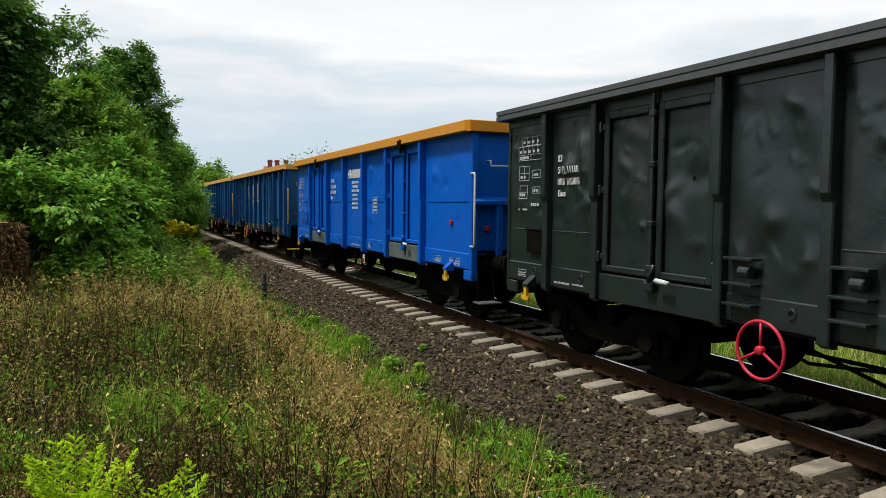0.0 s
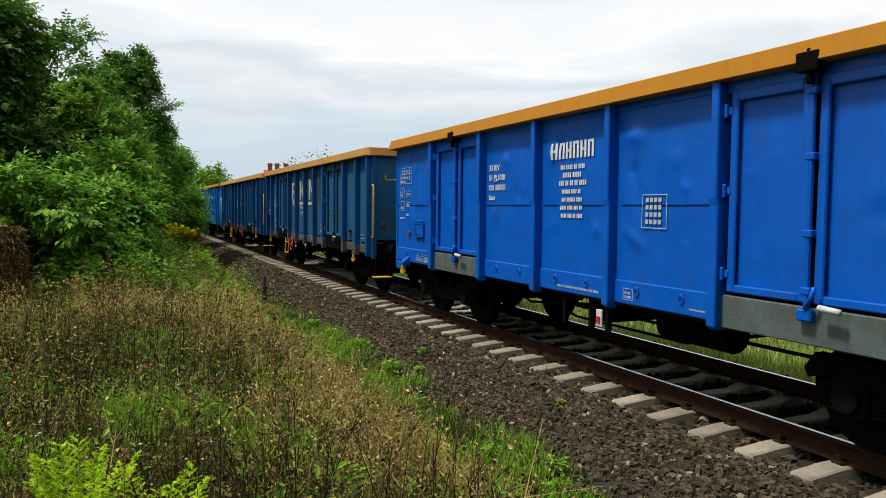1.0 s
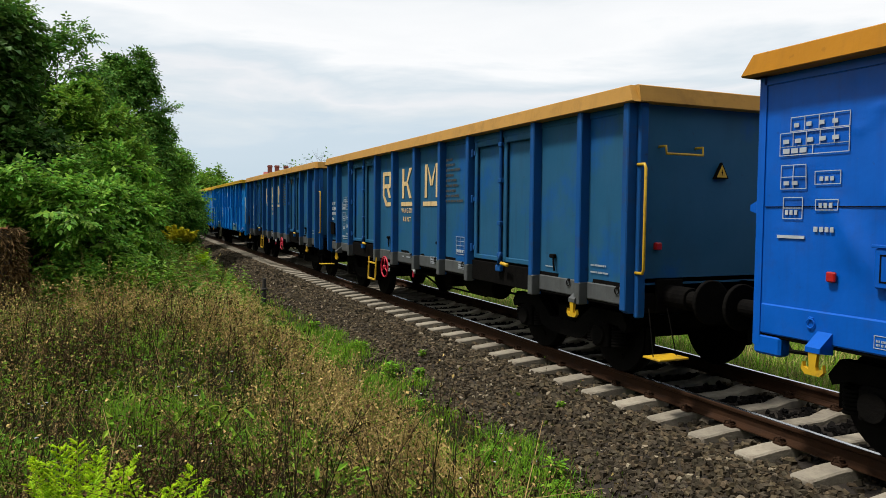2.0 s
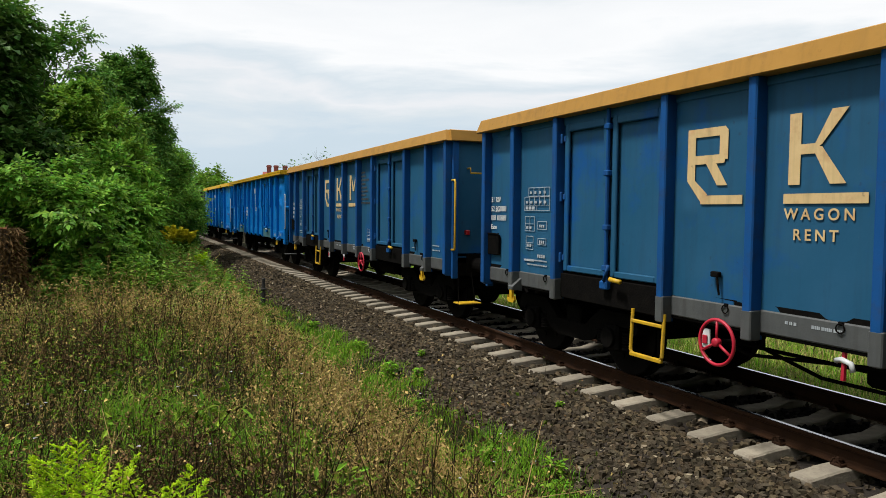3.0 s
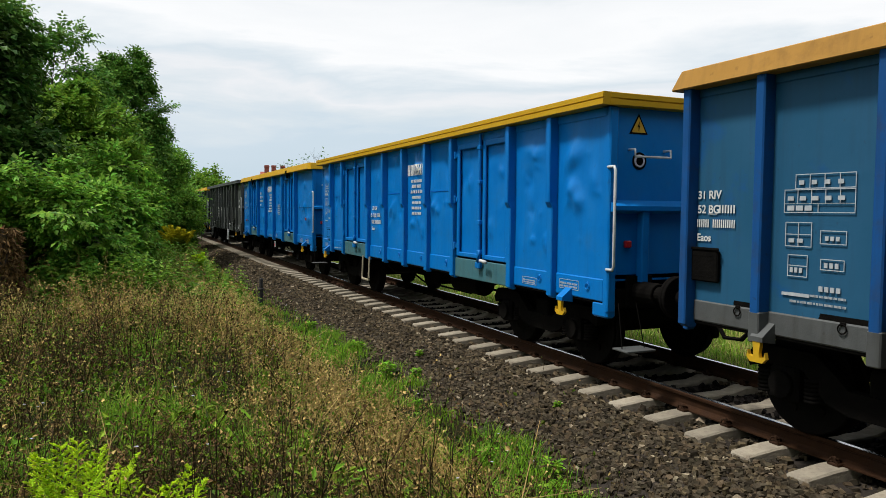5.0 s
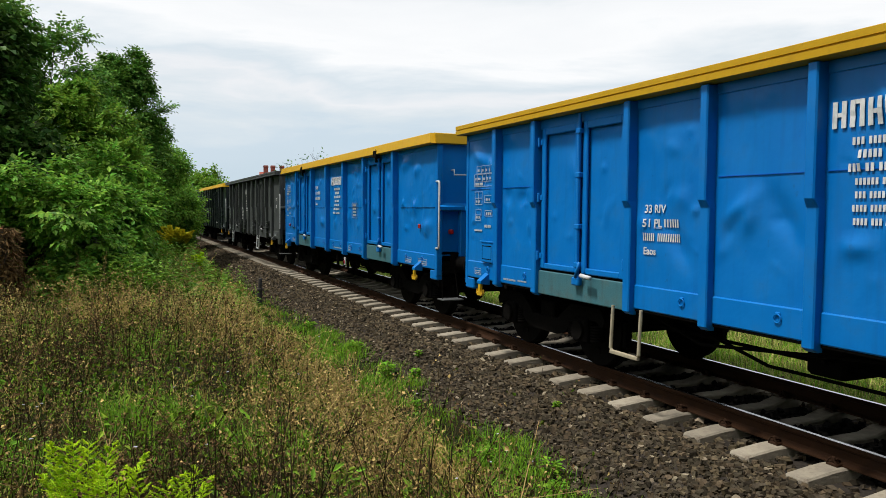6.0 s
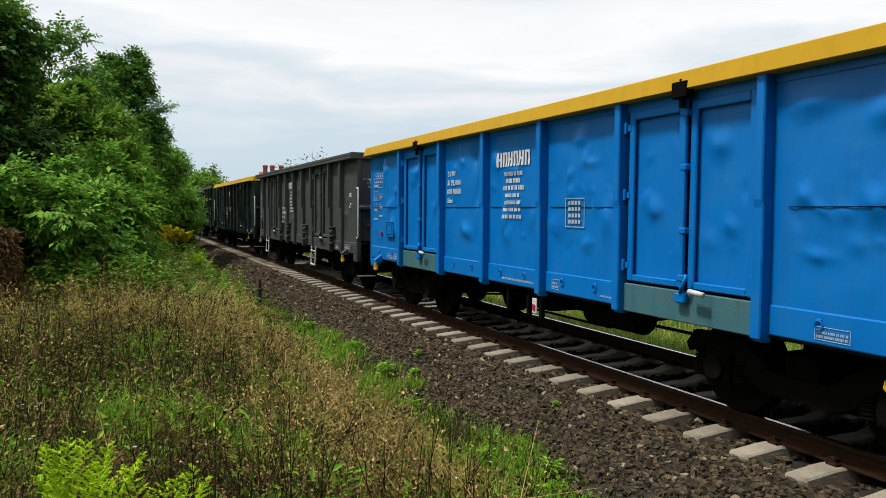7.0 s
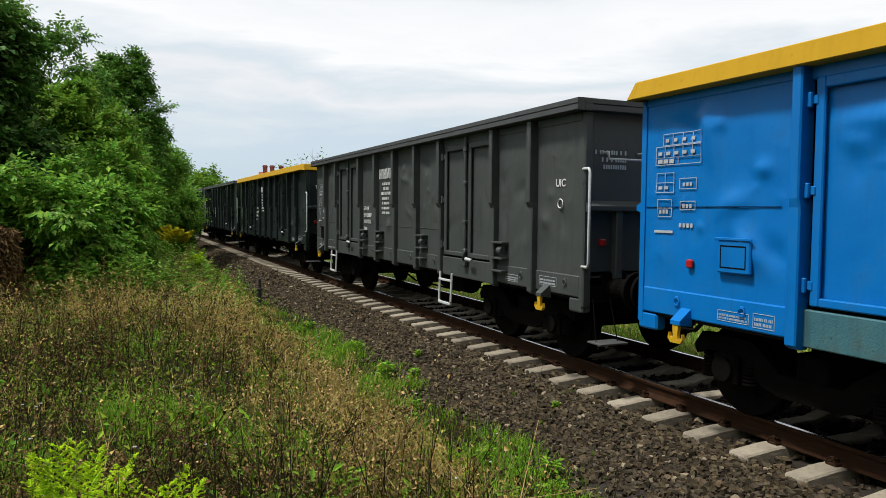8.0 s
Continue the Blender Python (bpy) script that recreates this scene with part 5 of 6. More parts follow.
tree("tree", "Tall dark green oak-like tree behind the bushes", "tree", -5.9, 34.0,
     shell(-6.15, 33.5, 4.9, 1.3, 1.5, 2.3, 62, 0.3, 0.6, R1, -0.8) + shell(-6.6, 33.5, 7.2, 0.35, 0.4, 1.0, 9, 0.25, 0.4, R1, -0.6) + shell(-5.7, 33.5, 7.3, 0.4, 0.4, 1.05, 10, 0.25, 0.42, R1, -0.6), 12500, 5, 0.14, LEAFD, 36, 0.18, twigs=6, width=0.36)
tree("bush", "Green bush leaning towards the track", "bush", -4.8, 36.0,
     shell(-4.65, 36.0, 2.0, 1.15, 1.8, 2.6, 50, 0.3, 0.6, R1, -0.85), 8000, 5, 0.15, LEAF, 37, 0.08)
tree("bush", "Green bush close to the track", "bush", -4.0, 43.0,
     shell(-3.9, 43.0, 1.6, 1.1, 2.2, 2.4, 40, 0.4, 0.7, R1, -0.85), 5200, 5, 0.17, LEAF, 38, 0.08)
tree("bush", "Dense dark green bush in the second row", "bush", -9.5, 30.0,
     shell(-9.5, 28.0, 2.8, 2.2, 4.5, 3.2, 46, 0.7, 1.0, R1, -0.8), 7000, 5, 0.20, LEAFD, 39, 0.12, width=0.4)
tree("bush", "Dense dark green bush in the second row", "bush", -5.6, 55.0,
     shell(-5.5, 56.0, 2.0, 2.1, 8.0, 2.8, 46, 0.8, 1.1, R1, -0.8), 6000, 5, 0.24, LEAFD, 40, 0.12, width=0.4)
tree("bush", "Dense dark green bush in the second row", "bush", -12.5, 20.0,
     shell(-12.8, 20.0, 2.8, 2.2, 3.5, 3.2, 40, 0.8, 1.1, R1, -0.8), 5000, 5, 0.20, LEAFD, 41, 0.12, width=0.4)
# unseen trees added behind the camera, both sides of the line, blocking sky light
for bx, by, bh in ((-15.0, -2.0, 7.5), (-14.0, -7.0, 11.0), (-10.5, -8.5, 12.0), (-7.0, -9.0, 12.0), (-4.4, -10.5, 12.0), (5.5, -8.0, 12.0), (9.0, -4.5, 11.0), (5.4, -14.0, 12.0), (-4.2, -18.0, 12.0), (4.8, -22.0, 12.0), (-4.2, -27.0, 12.0), (12.0, -9.0, 12.0)):
    tree("tree", "Unseen dense dark green tree added behind the camera to block sky light", "tree", bx, by, shell(bx, by, bh * 0.5, 2.2, 1.8, bh * 0.48, 34, 0.9, 1.3, R1, -0.85), 1500, 5, 0.42, LEAFD, 45, 0.16, width=0.42, reach=0.8)
# far trees beyond the train
for i, (fx, fy, fz, fr, n) in enumerate([(4.8, 112.0, 4.3, 2.6, 2600), (0.2, 132.0, 4.3, 3.0, 2600), (18.2, 100.0, 7.9, 1.1, 40), (14.6, 100.0, 6.9, 0.6, 40), (32.0, 150.0, 6.0, 2.5, 1800)]):
    tree("tree", "Distant light green tree beyond the railway" if fz < 6 else "Distant sparse treetop beyond the railway", "tree", fx, fy,
         shell(fx, fy, fz, fr, fr, fr if fz < 6 else fr * 1.1, 24 if fz < 6 else 9, 0.7, 1.1, R1, -0.9), n, 3, 0.42, LEAFY if fz < 6 else LEAFD, 50 + i, 0.12, twigs=0 if fz < 6 else 26, width=0.4)

# stump with dead creepers at the field's edge
def stump():
    s = tagged(new("tree_stump"), "Old sawn tree stump wrapped in dead brown creepers", "tree stump")
    x, y = -8.12, 13.4
    s.matrix_world = pose(x, y, rough_z(x, y))
    rng = np.random.default_rng(5)
    m = Mesh()
    ring = lambda z, r: [(r * (1 + 0.12 * math.sin(3 * a + z)) * math.cos(a), r * (1 + 0.12 * math.sin(3 * a + z)) * math.sin(a), z) for a in [k * math.pi / 8 for k in range(16)]]
    m.rings([ring(-0.1, 0.24), ring(0.3, 0.18), ring(1.0, 0.16), ring(1.55, 0.15), ring(1.58, 0.14)])
    part("trunk", m, BARK, s, "", True)
    part("cut_top", Mesh().cyl("z", (0, 0, 1.57), 0.135, 0.0, 0.025, 16), mat("sawn_wood", (0.42, 0.16, 0.06), (0.33, 0.12, 0.05), 12, 0.8), s, "orange-brown sawn face")
    n = 5200
    a, z = rng.uniform(0, 6.283, n), rng.uniform(0.0, 1.6, n)
    r = (0.17 + rng.uniform(0, 0.22, n)) * (1.25 - 0.35 * z / 1.6)
    pos = np.stack([r * np.cos(a), r * np.sin(a), z], 1)
    ax = unit(np.stack([np.cos(a) * 0.5, np.sin(a) * 0.5, -np.ones(n)], 1) + rng.normal(size=(n, 3)) * 0.9)
    L = rng.uniform(0.05, 0.16, n)
    part("creepers", quads_mesh("creepers", leaf_quads(pos, ax, unit(rng.normal(size=(n, 3))), L, L * 0.12), WEEDDARK), None, s, "dry hanging creepers")


stump()


def pts_in(n, x0, x1, y0, y1, rng, keep):
    """Random places in a strip where keep(x, y) is a chance between 0 and 1; nearer ground gets more of them."""
    x = rng.uniform(x0, x1, n)
    y = y0 + (y1 - y0) * rng.uniform(0, 1, n) ** 1.9
    back = rng.uniform(0, 1, n) < (0.10 if y0 < 5 else 0.0)
    y = np.where(back, rng.uniform(-6.0, y0, n), y)
    k = np.array([keep(a, b) for a, b in zip(x, y)])
    ok = rng.uniform(0, 1, n) < k
    x, y = x[ok], y[ok]
    return np.stack([x, y, np.array([rough_z(a, b) for a, b in zip(x, y)])], 1)


def blades(base, h, w, lean, rng):
    """Bent grass blades: two triangles low, one at the tip."""
    n = len(base)
    a = rng.uniform(0, 6.283, n)
    d = np.stack([np.cos(a), np.sin(a), np.zeros(n)], 1)
    s = np.stack([-np.sin(a), np.cos(a), np.zeros(n)], 1) * w[:, None]
    up = np.array([0, 0, 1.0])
    H, l = h[:, None], lean[:, None]
    mid = base + up * H * 0.55 + d * H * l * 0.30
    tip = base + up * H * (1 - 0.25 * l) + d * H * l
    return np.concatenate([np.stack([base - s, base + s, mid + s * 0.8], 1), np.stack([base - s, mid + s * 0.8, mid - s * 0.8], 1), np.stack([mid - s * 0.8, mid + s * 0.8, tip], 1)])


def blades_mesh(name, base, h, w, lean, rng, material):
    """The same blades with shared corners, so that each blade is one piece."""
    n = len(base)
    t = blades(base, h, w, lean, rng).reshape(3, n, 3, 3)
    v = np.stack([t[0, :, 0], t[0, :, 1], t[0, :, 2], t[1, :, 2], t[2, :, 2]], 1)
    f = np.array([[0, 1, 2], [0, 2, 3], [3, 2, 4]])
    return bulk(name, v.reshape(-1, 3), (f[None] + (np.arange(n) * 5)[:, None, None]).reshape(-1, 3), material)


# what grows where on the bank: (x, y, radius) of the patches
DARK_PATCHES = ((-6.64, 8.3, 1.0), (-6.75, 4.7, 0.7), (-5.93, 4.5, 0.7), (-5.34, 7.4, 0.6))
TAN_PATCHES = ((-5.2, 9.6, 0.9), (-4.9, 7.4, 0.6), (-4.5, 5.2, 1.2), (-4.1, 6.6, 0.7), (-8.0, 10.2, 0.8), (-7.2, 12.8, 1.7), (-6.1, 11.0, 1.0), (-4.56, 17.6, 2.0), (-4.9, 13.0, 1.1), (-4.2, 21.5, 1.8), (-3.8, 9.0, 0.8))
GREEN_PATCHES = ((-6.09, 6.9, 0.38), (-5.25, 5.9, 0.36), (-7.25, 5.7, 0.5), (-5.9, 10.3, 0.45), (-5.4, 15.5, 0.8), (-4.55, 8.2, 0.35), (-6.6, 14.2, 0.8))
FRESH_PATCHES = ((-2.65, 5.7, 1.25), (-2.5, 12.0, 1.5), (-2.4, 13.9, 1.0), (-2.7, 9.6, 0.7), (-3.4, 4.2, 0.7))


def within(patches, x, y):
    """1 in the middle of a patch, 0 well outside all of them."""
    return max(math.exp(-((x - a) ** 2 + (y - b) ** 2) / (r * r)) for a, b, r in patches)


def green_share(x, y):
    """How green the verge is: fresh in patches along the ballast's foot and on the bank, dry elsewhere."""
    e = max(0.0, 1 - abs(x + 2.80 + 0.28 * lump(x, y, 0.45, 9)) / 1.2)
    e *= 1.0 if y < 15 else 0.45
    e *= min(1.2, max(0.12, 0.55 + 1.5 * lump(x, y, 1.7, 71.0)))
    e *= 0.14 + 1.0 * within(FRESH_PATCHES, x, y) + 0.5 * max(0.0, lump(x, y, 1.3, 51.0))
    p = 1.1 * within(GREEN_PATCHES, x, y) + max(0.0, lump(x, y, 0.9, 2.0) * 2.0 - 0.75)
    p = max(p, min(1, max(0, (y - 14) / 4)) * max(0.0, 0.45 + 1.6 * lump(x, y, 0.6, 31.0)) if x < -3.9 else 0)
    return max(0.0, min(1.0, e * 2.0 + p * (1 if x < -3.4 else 0.3)))


def edge_x(y):
    return -2.22 + 0.26 * lump(0, y, 0.7, 4.0)


def low_near_line(x):
    """Growth is short beside the ballast and tall in the ditch and on the bank."""
    return np.clip((-2.85 - x) / 2.1, 0.22, 1)


def verge():
    rng = np.random.default_rng(77)
    b = pts_in(380000, -9.5, -2.0, 2.5, 60, rng, lambda x, y: (1.0 if x < edge_x(y) else 0.04) * green_share(x, y) ** 1.3)
    n = len(b)
    far = 1 + np.maximum(b[:, 1], 0) / 26
    tuft = np.array([0.75 + 0.9 * max(0, lump(a, c, 2.6, 5.2)) for a, c in b[:, :2]])
    ob = new("fresh_grass", blades_mesh("fresh_grass", b, rng.uniform(0.07, 0.24, n) * tuft * np.where(b[:, 0] < -4.2, 1.7, 1.0), rng.uniform(0.002, 0.0042, n) * far, rng.uniform(0.1, 1.0, n), rng, GRASS))
    tagged(ob, "fresh green grass along the foot of the ballast", "grass", kind="stuff")
    b = pts_in(60000, -11.5, -2.45, 2.2, 48, rng, lambda x, y: (0.9 if x < edge_x(y) - 0.15 else 0.0) * min(1, max(0.04, 0.30 + 0.5 * green_share(x, y) + 0.8 * lump(x, y, 1.1, 14.0))))
    n = len(b)
    far = 1 + np.maximum(b[:, 1], 0) / 22
    ob = new("dull_grass", blades_mesh("dull_grass", b, rng.uniform(0.08, 0.34, n) * low_near_line(b[:, 0]), rng.uniform(0.0022, 0.0048, n) * far, rng.uniform(0.3, 1.7, n), rng, GRASSD))
    tagged(ob, "dull green tangled grass of the verge", "grass", kind="stuff")
    b = pts_in(60000, -11.5, -2.4, 2.2, 48, rng, lambda x, y: (0.9 if x < edge_x(y) - 0.1 else 0.0) * max(0.10, 0.70 - 0.6 * green_share(x, y)) * min(1, max(0.06, 0.45 + 1.2 * lump(x, y, 0.8, 7.7) + (0.25 if y > 11 else 0))))
    n = len(b)
    far = 1 + np.maximum(b[:, 1], 0) / 22
    ob = new("dry_grass", blades_mesh("dry_grass", b, rng.uniform(0.10, 0.38, n) * low_near_line(b[:, 0]), rng.uniform(0.0014, 0.003, n) * far, rng.uniform(0.3, 1.9, n), rng, STRAW))
    tagged(ob, "dry straw-coloured grass of the verge", "grass", kind="stuff")
    b = pts_in(60000, -6.0, -2.7, 2.4, 26, rng, lambda x, y: math.exp(-((x + 3.55 + 0.4 * lump(x, y, 0.4, 3.3)) / 0.8) ** 2) * min(1, max(0.03, 0.45 + 1.5 * lump(x, y, 0.6, 5.5))))
    n = len(b)
    far = 1 + np.maximum(b[:, 1], 0) / 22
    ob = new("russet_grass", blades_mesh("russet_grass", b, rng.uniform(0.10, 0.42, n) * low_near_line(b[:, 0] - 0.3), rng.uniform(0.0014, 0.0028, n) * far, rng.uniform(0.2, 1.8, n), rng, RUSSET))
    tagged(ob, "russet-brown dry grass tufts of the verge", "grass", kind="stuff")
    b = pts_in(42000, -8.0, -3.0, 12.0, 34, rng, lambda x, y: min(1, (y - 11) / 5) * min(1, max(0.0, 0.42 + 1.4 * lump(x, y, 0.55, 41.0))))
    n = len(b)
    ob = new("pale_grass", blades_mesh("pale_grass", b, rng.uniform(0.25, 0.75, n) * low_near_line(b[:, 0]), rng.uniform(0.002, 0.004, n) * (1 + np.maximum(b[:, 1], 0) / 22), rng.uniform(0.2, 1.3, n), rng, PALEGRASS))
    tagged(ob, "pale green and tan tall grass before the bushes", "grass", kind="stuff")
    # beyond the train
    for count, lo, hi, w0, w1, material, label in ((75000, 0.08, 0.24, 0.003, 0.006, GRASS, "bright green meadow grass beyond the track"), (70000, 0.10, 0.28, 0.002, 0.004, PALEGRASS, "pale yellowish meadow grass beyond the track")):
        b = pts_in(count, 2.35, 9.0, 2.5, 40, rng, lambda x, y: 0.95)
        n = len(b)
        far = 1 + np.maximum(b[:, 1], 0) / 20
        ob = new("meadow_grass", blades_mesh("meadow_grass", b, rng.uniform(lo, hi, n), rng.uniform(w0, w1, n) * far, rng.uniform(0.1, 0.8, n), rng, material))
        tagged(ob, label, "grass", kind="stuff")


def weeds():
    """Dead branching weeds: bent dark stalks, wiry side twigs, curled dry leaves and seed heads."""
    rng = np.random.default_rng(78)

    def keep(x, y):
        if -3.9 < x < -2.3 and 13.5 < y < 20:
            return 0.06
        if y > 14.5 and x < -5.0:
            return 0.16
        side = 1.0 if x < (-3.65 if y < 22 else -2.9) + 0.4 * lump(x, y, 0.5, 1.2) else 0.07
        return side * max(0.04, 0.95 - 0.95 * green_share(x, y) * (1 if y < 22 else 0.4)) * min(1, max(0.05, 0.42 + 1.5 * lump(x, y, 1.3, 6.1) + 0.4 * within(DARK_PATCHES, x, y) + 0.25 * within(TAN_PATCHES, x, y)))
    b = pts_in(21000, -11.5, -2.7, 2.2, 46, rng, keep)
    n = len(b)
    h = rng.uniform(0.34, 0.92, n) * np.array([min(1.3, max(0.45, 0.9 + 0.9 * lump(a, c, 0.6, 8.8))) for a, c in b[:, :2]]) * low_near_line(b[:, 0])
    far = 1 + np.maximum(b[:, 1], 0) / 14
    thin = 1 + np.maximum(b[:, 1], 0) / 45
    lean = rng.normal(size=(n, 3)) * 0.20
    lean[:, 2] = 1
    ax = unit(lean)
    tip = b + ax * h[:, None]
    mid = b + ax * (h * 0.5)[:, None] + rng.normal(size=(n, 3)) * (h * 0.05)[:, None]
    tan = np.array([0.7 * lump(a, c, 0.6, 17.0) + 0.55 * within(TAN_PATCHES, a, c) - 0.75 * within(DARK_PATCHES, a, c) for a, c in b[:, :2]]) + rng.normal(size=n) * 0.16 + 0.15 * (b[:, 0] > -4.6) + 0.20 * np.clip((b[:, 1] - 9) / 8, 0, 1) + 0.02
    stems, leaves, kinds = [], [], []

    def ribbon(a, c, w):
        d = unit(c - a)
        s = unit(np.cross(d, rng.normal(size=d.shape))) * w[:, None]
        return np.stack([a - s, a + s, c + s * 0.5, c - s * 0.5], 1)
    for _ in range(2):
        stems.append(ribbon(b, mid, 0.0042 * thin))
        stems.append(ribbon(mid, tip, 0.0030 * thin))
    for k in range(9):
        f = rng.uniform(0.28, 0.98, n)[:, None]
        a = np.where(f < 0.5, b + (mid - b) * f * 2, mid + (tip - mid) * (f * 2 - 1))
        d = unit(ax * 0.8 + rng.normal(size=(n, 3)) * 0.62)
        L = (h * rng.uniform(0.12, 0.40, n))[:, None]
        c = a + d * L
        stems.append(ribbon(a, c, 0.0017 * thin))
        for q in (0.35, 0.5, 0.65, 0.8, 0.92, 1.0, 1.03):
            p = a + (c - a) * q + rng.normal(size=(n, 3)) * 0.013
            ln = rng.uniform(0.006, 0.021, n) * far * (0.6 + 0.4 * low_near_line(b[:, 0]))
            leaves.append(leaf_quads(p, unit(rng.normal(size=(n, 3)) + np.array([0, 0, -0.2])), unit(rng.normal(size=(n, 3)) + np.array([0, 0, 0.6])), ln, ln * rng.uniform(0.20, 0.48, n)))
            kinds.append(np.where(rng.uniform(0, 1, n) < 0.24, 2, np.where(tan + rng.normal(size=n) * 0.22 > 0.10, 0, 1)))
    stems = np.array(stems)
    dry = tan + rng.normal(size=n) * 0.2 > 0.22
    tagged(new("weed_stalks", quads_mesh("weed_stalks", stems[:, ~dry].reshape(-1, 4, 3), STALK)), "dark branching stalks of dried weeds", "weeds", kind="stuff")
    tagged(new("tan_stalks", quads_mesh("tan_stalks", stems[:, dry].reshape(-1, 4, 3), TANSTALK)), "tan branching stalks of dried weeds", "weeds", kind="stuff")
    leaves, kinds = np.concatenate(leaves), np.concatenate(kinds)
    tagged(new("tan_weeds", quads_mesh("tan_weeds", leaves[kinds == 0], WEED)), "tan curled leaves and seed heads of dried weeds", "weeds", kind="stuff")
    tagged(new("brown_weeds", quads_mesh("brown_weeds", leaves[kinds == 1], WEEDDARK)), "dark brown curled leaves of dead weeds", "weeds", kind="stuff")
    tagged(new("weed_tips", quads_mesh("weed_tips", leaves[kinds == 2], GRASSD)), "small green tips among the dried weeds", "weeds", kind="stuff")
    # green leaves low among the stalks
    b2 = pts_in(60000, -11.5, -3.0, 2.4, 40, rng, lambda x, y: (0.9 if x < -3.3 else 0.25) * min(1, max(0.08, 0.45 + 1.2 * lump(x, y, 0.7, 23.0))))
    m = len(b2)
    p = b2 + np.stack([rng.normal(size=m) * 0.05, rng.normal(size=m) * 0.05, rng.uniform(0.02, 0.46, m) ** 1.2 * low_near_line(b2[:, 0])], 1)
    d = unit(rng.normal(size=(m, 3)) + np.array([0, 0, 0.3]))
    L = rng.uniform(0.03, 0.10, m) * (1 + np.maximum(b2[:, 1], 0) / 30)
    ob = new("weed_leaves", quads_mesh("weed_leaves", leaf_quads(p, d, unit(rng.normal(size=(m, 3)) + np.array([0, 0, 1.5])), L, L * 0.20), GRASSD))
    tagged(ob, "small dull green leaves low among the weeds", "weeds", kind="stuff")
    # pale flowers scattered in the weeds
    b3 = pts_in(170, -9.0, -3.2, 3.0, 22, rng, lambda x, y: 0.8)
    m = len(b3)
    p = b3 + np.stack([np.zeros(m), np.zeros(m), rng.uniform(0.35, 0.7, m)], 1)
    q = []
    for k in range(6):
        a = k * math.pi / 3 + rng.uniform(0, 1, m)
        d = np.stack([np.cos(a), np.sin(a), 0.25 * np.ones(m)], 1)
        q.append(leaf_quads(p, unit(d), np.tile([0, 0, 1.0], (m, 1)), np.full(m, 0.014), np.full(m, 0.0055)))
    tagged(new("pale_flowers", quads_mesh("pale_flowers", np.concatenate(q), PETAL)), "scattered small pale wild flowers in the weeds", "flowers", kind="stuff")


def undergrowth():
    """Nettles and other soft green plants at the foot of the bushes: upright stems with paired drooping leaves."""
    rng = np.random.default_rng(83)

    def keep(x, y):
        line = -6.35 + 0.13 * (y - 12) + 0.35 * lump(x, y, 0.6, 61.0)
        d = (x - line) / 1.0
        return math.exp(-d * d) * min(1, max(0.05, 0.55 + 1.3 * lump(x, y, 0.9, 63.0)))
    b = pts_in(9500, -9.5, -3.2, 13.8, 40, rng, keep)
    n = len(b)
    h = rng.uniform(0.35, 0.95, n) * np.array([min(1.2, max(0.5, 0.9 + lump(a, c, 0.8, 65.0))) for a, c in b[:, :2]])
    ax = unit(rng.normal(size=(n, 3)) * np.array([0.16, 0.16, 0]) + np.array([0, 0, 1.0]))
    q = []
    for k in range(9):
        f = (k + 1.5) / 10
        for sgn in (-1, 1):
            a = rng.uniform(0, 3.14, n) + (0 if sgn > 0 else math.pi)
            d = unit(np.stack([np.cos(a), np.sin(a), rng.uniform(-0.35, 0.35, n)], 1))
            L = rng.uniform(0.08, 0.15, n) * (1.15 - 0.6 * f) * (1 + b[:, 1] / 60)
            q.append(leaf_quads(b + ax * (h * f)[:, None], d, unit(rng.normal(size=(n, 3)) * 0.25 + np.array([0, 0, 1.0])), L, L * 0.30))
    tagged(new("undergrowth", quads_mesh("undergrowth", np.concatenate(q), LEAFY)), "soft green nettles at the foot of the bushes", "undergrowth", kind="stuff")


verge()
weeds()
undergrowth()


def low_plants():
    """Broad-leaved rosettes at the ballast's foot."""
    rng = np.random.default_rng(91)
    for x, y, r in ((-2.55, 5.75, 0.16), (-2.62, 10.2, 0.2), (-2.95, 8.3, 0.12), (-2.3, 9.9, 0.14), (-2.75, 14.6, 0.2), (-2.95, 6.3, 0.14), (-1.95, 10.6, 0.10), (-1.75, 6.9, 0.08), (-2.5, 12.2, 0.18), (-2.85, 5.2, 0.15)):
        n = 84
        a = rng.uniform(0, 6.283, n)
        z = (bed_z(x) if x > -2.37 else rough_z(x, y))
        ob = tagged(new("leafy_plant"), "Small fresh green leafy plant at the ballast edge", "plant", "leafy plants at the ballast edge")
        ob.matrix_world = pose(x, y, z)
        st = Mesh()
        p0 = np.stack([np.cos(a) * r * 0.5 * rng.uniform(0, 1, n), np.sin(a) * r * 0.5 * rng.uniform(0, 1, n), rng.uniform(0.02, r * 1.1, n)], 1)
        for k in range(0, n, 4):
            st.tube([Vector((0, 0, -0.02)), Vector(p0[k]) * 0.6, Vector(p0[k])], 0.003, 5)
        part("stalk", st, GRASSD, ob)
        d = unit(np.stack([np.cos(a), np.sin(a), rng.uniform(0.0, 0.6, n)], 1))
        L = rng.uniform(0.25, 0.55, n) * r
        part("foliage", quads_mesh("foliage", leaf_quads(p0, d, np.tile([0, 0, 1.0], (n, 1)), L, L * 0.34), GRASS), None, ob)


low_plants()


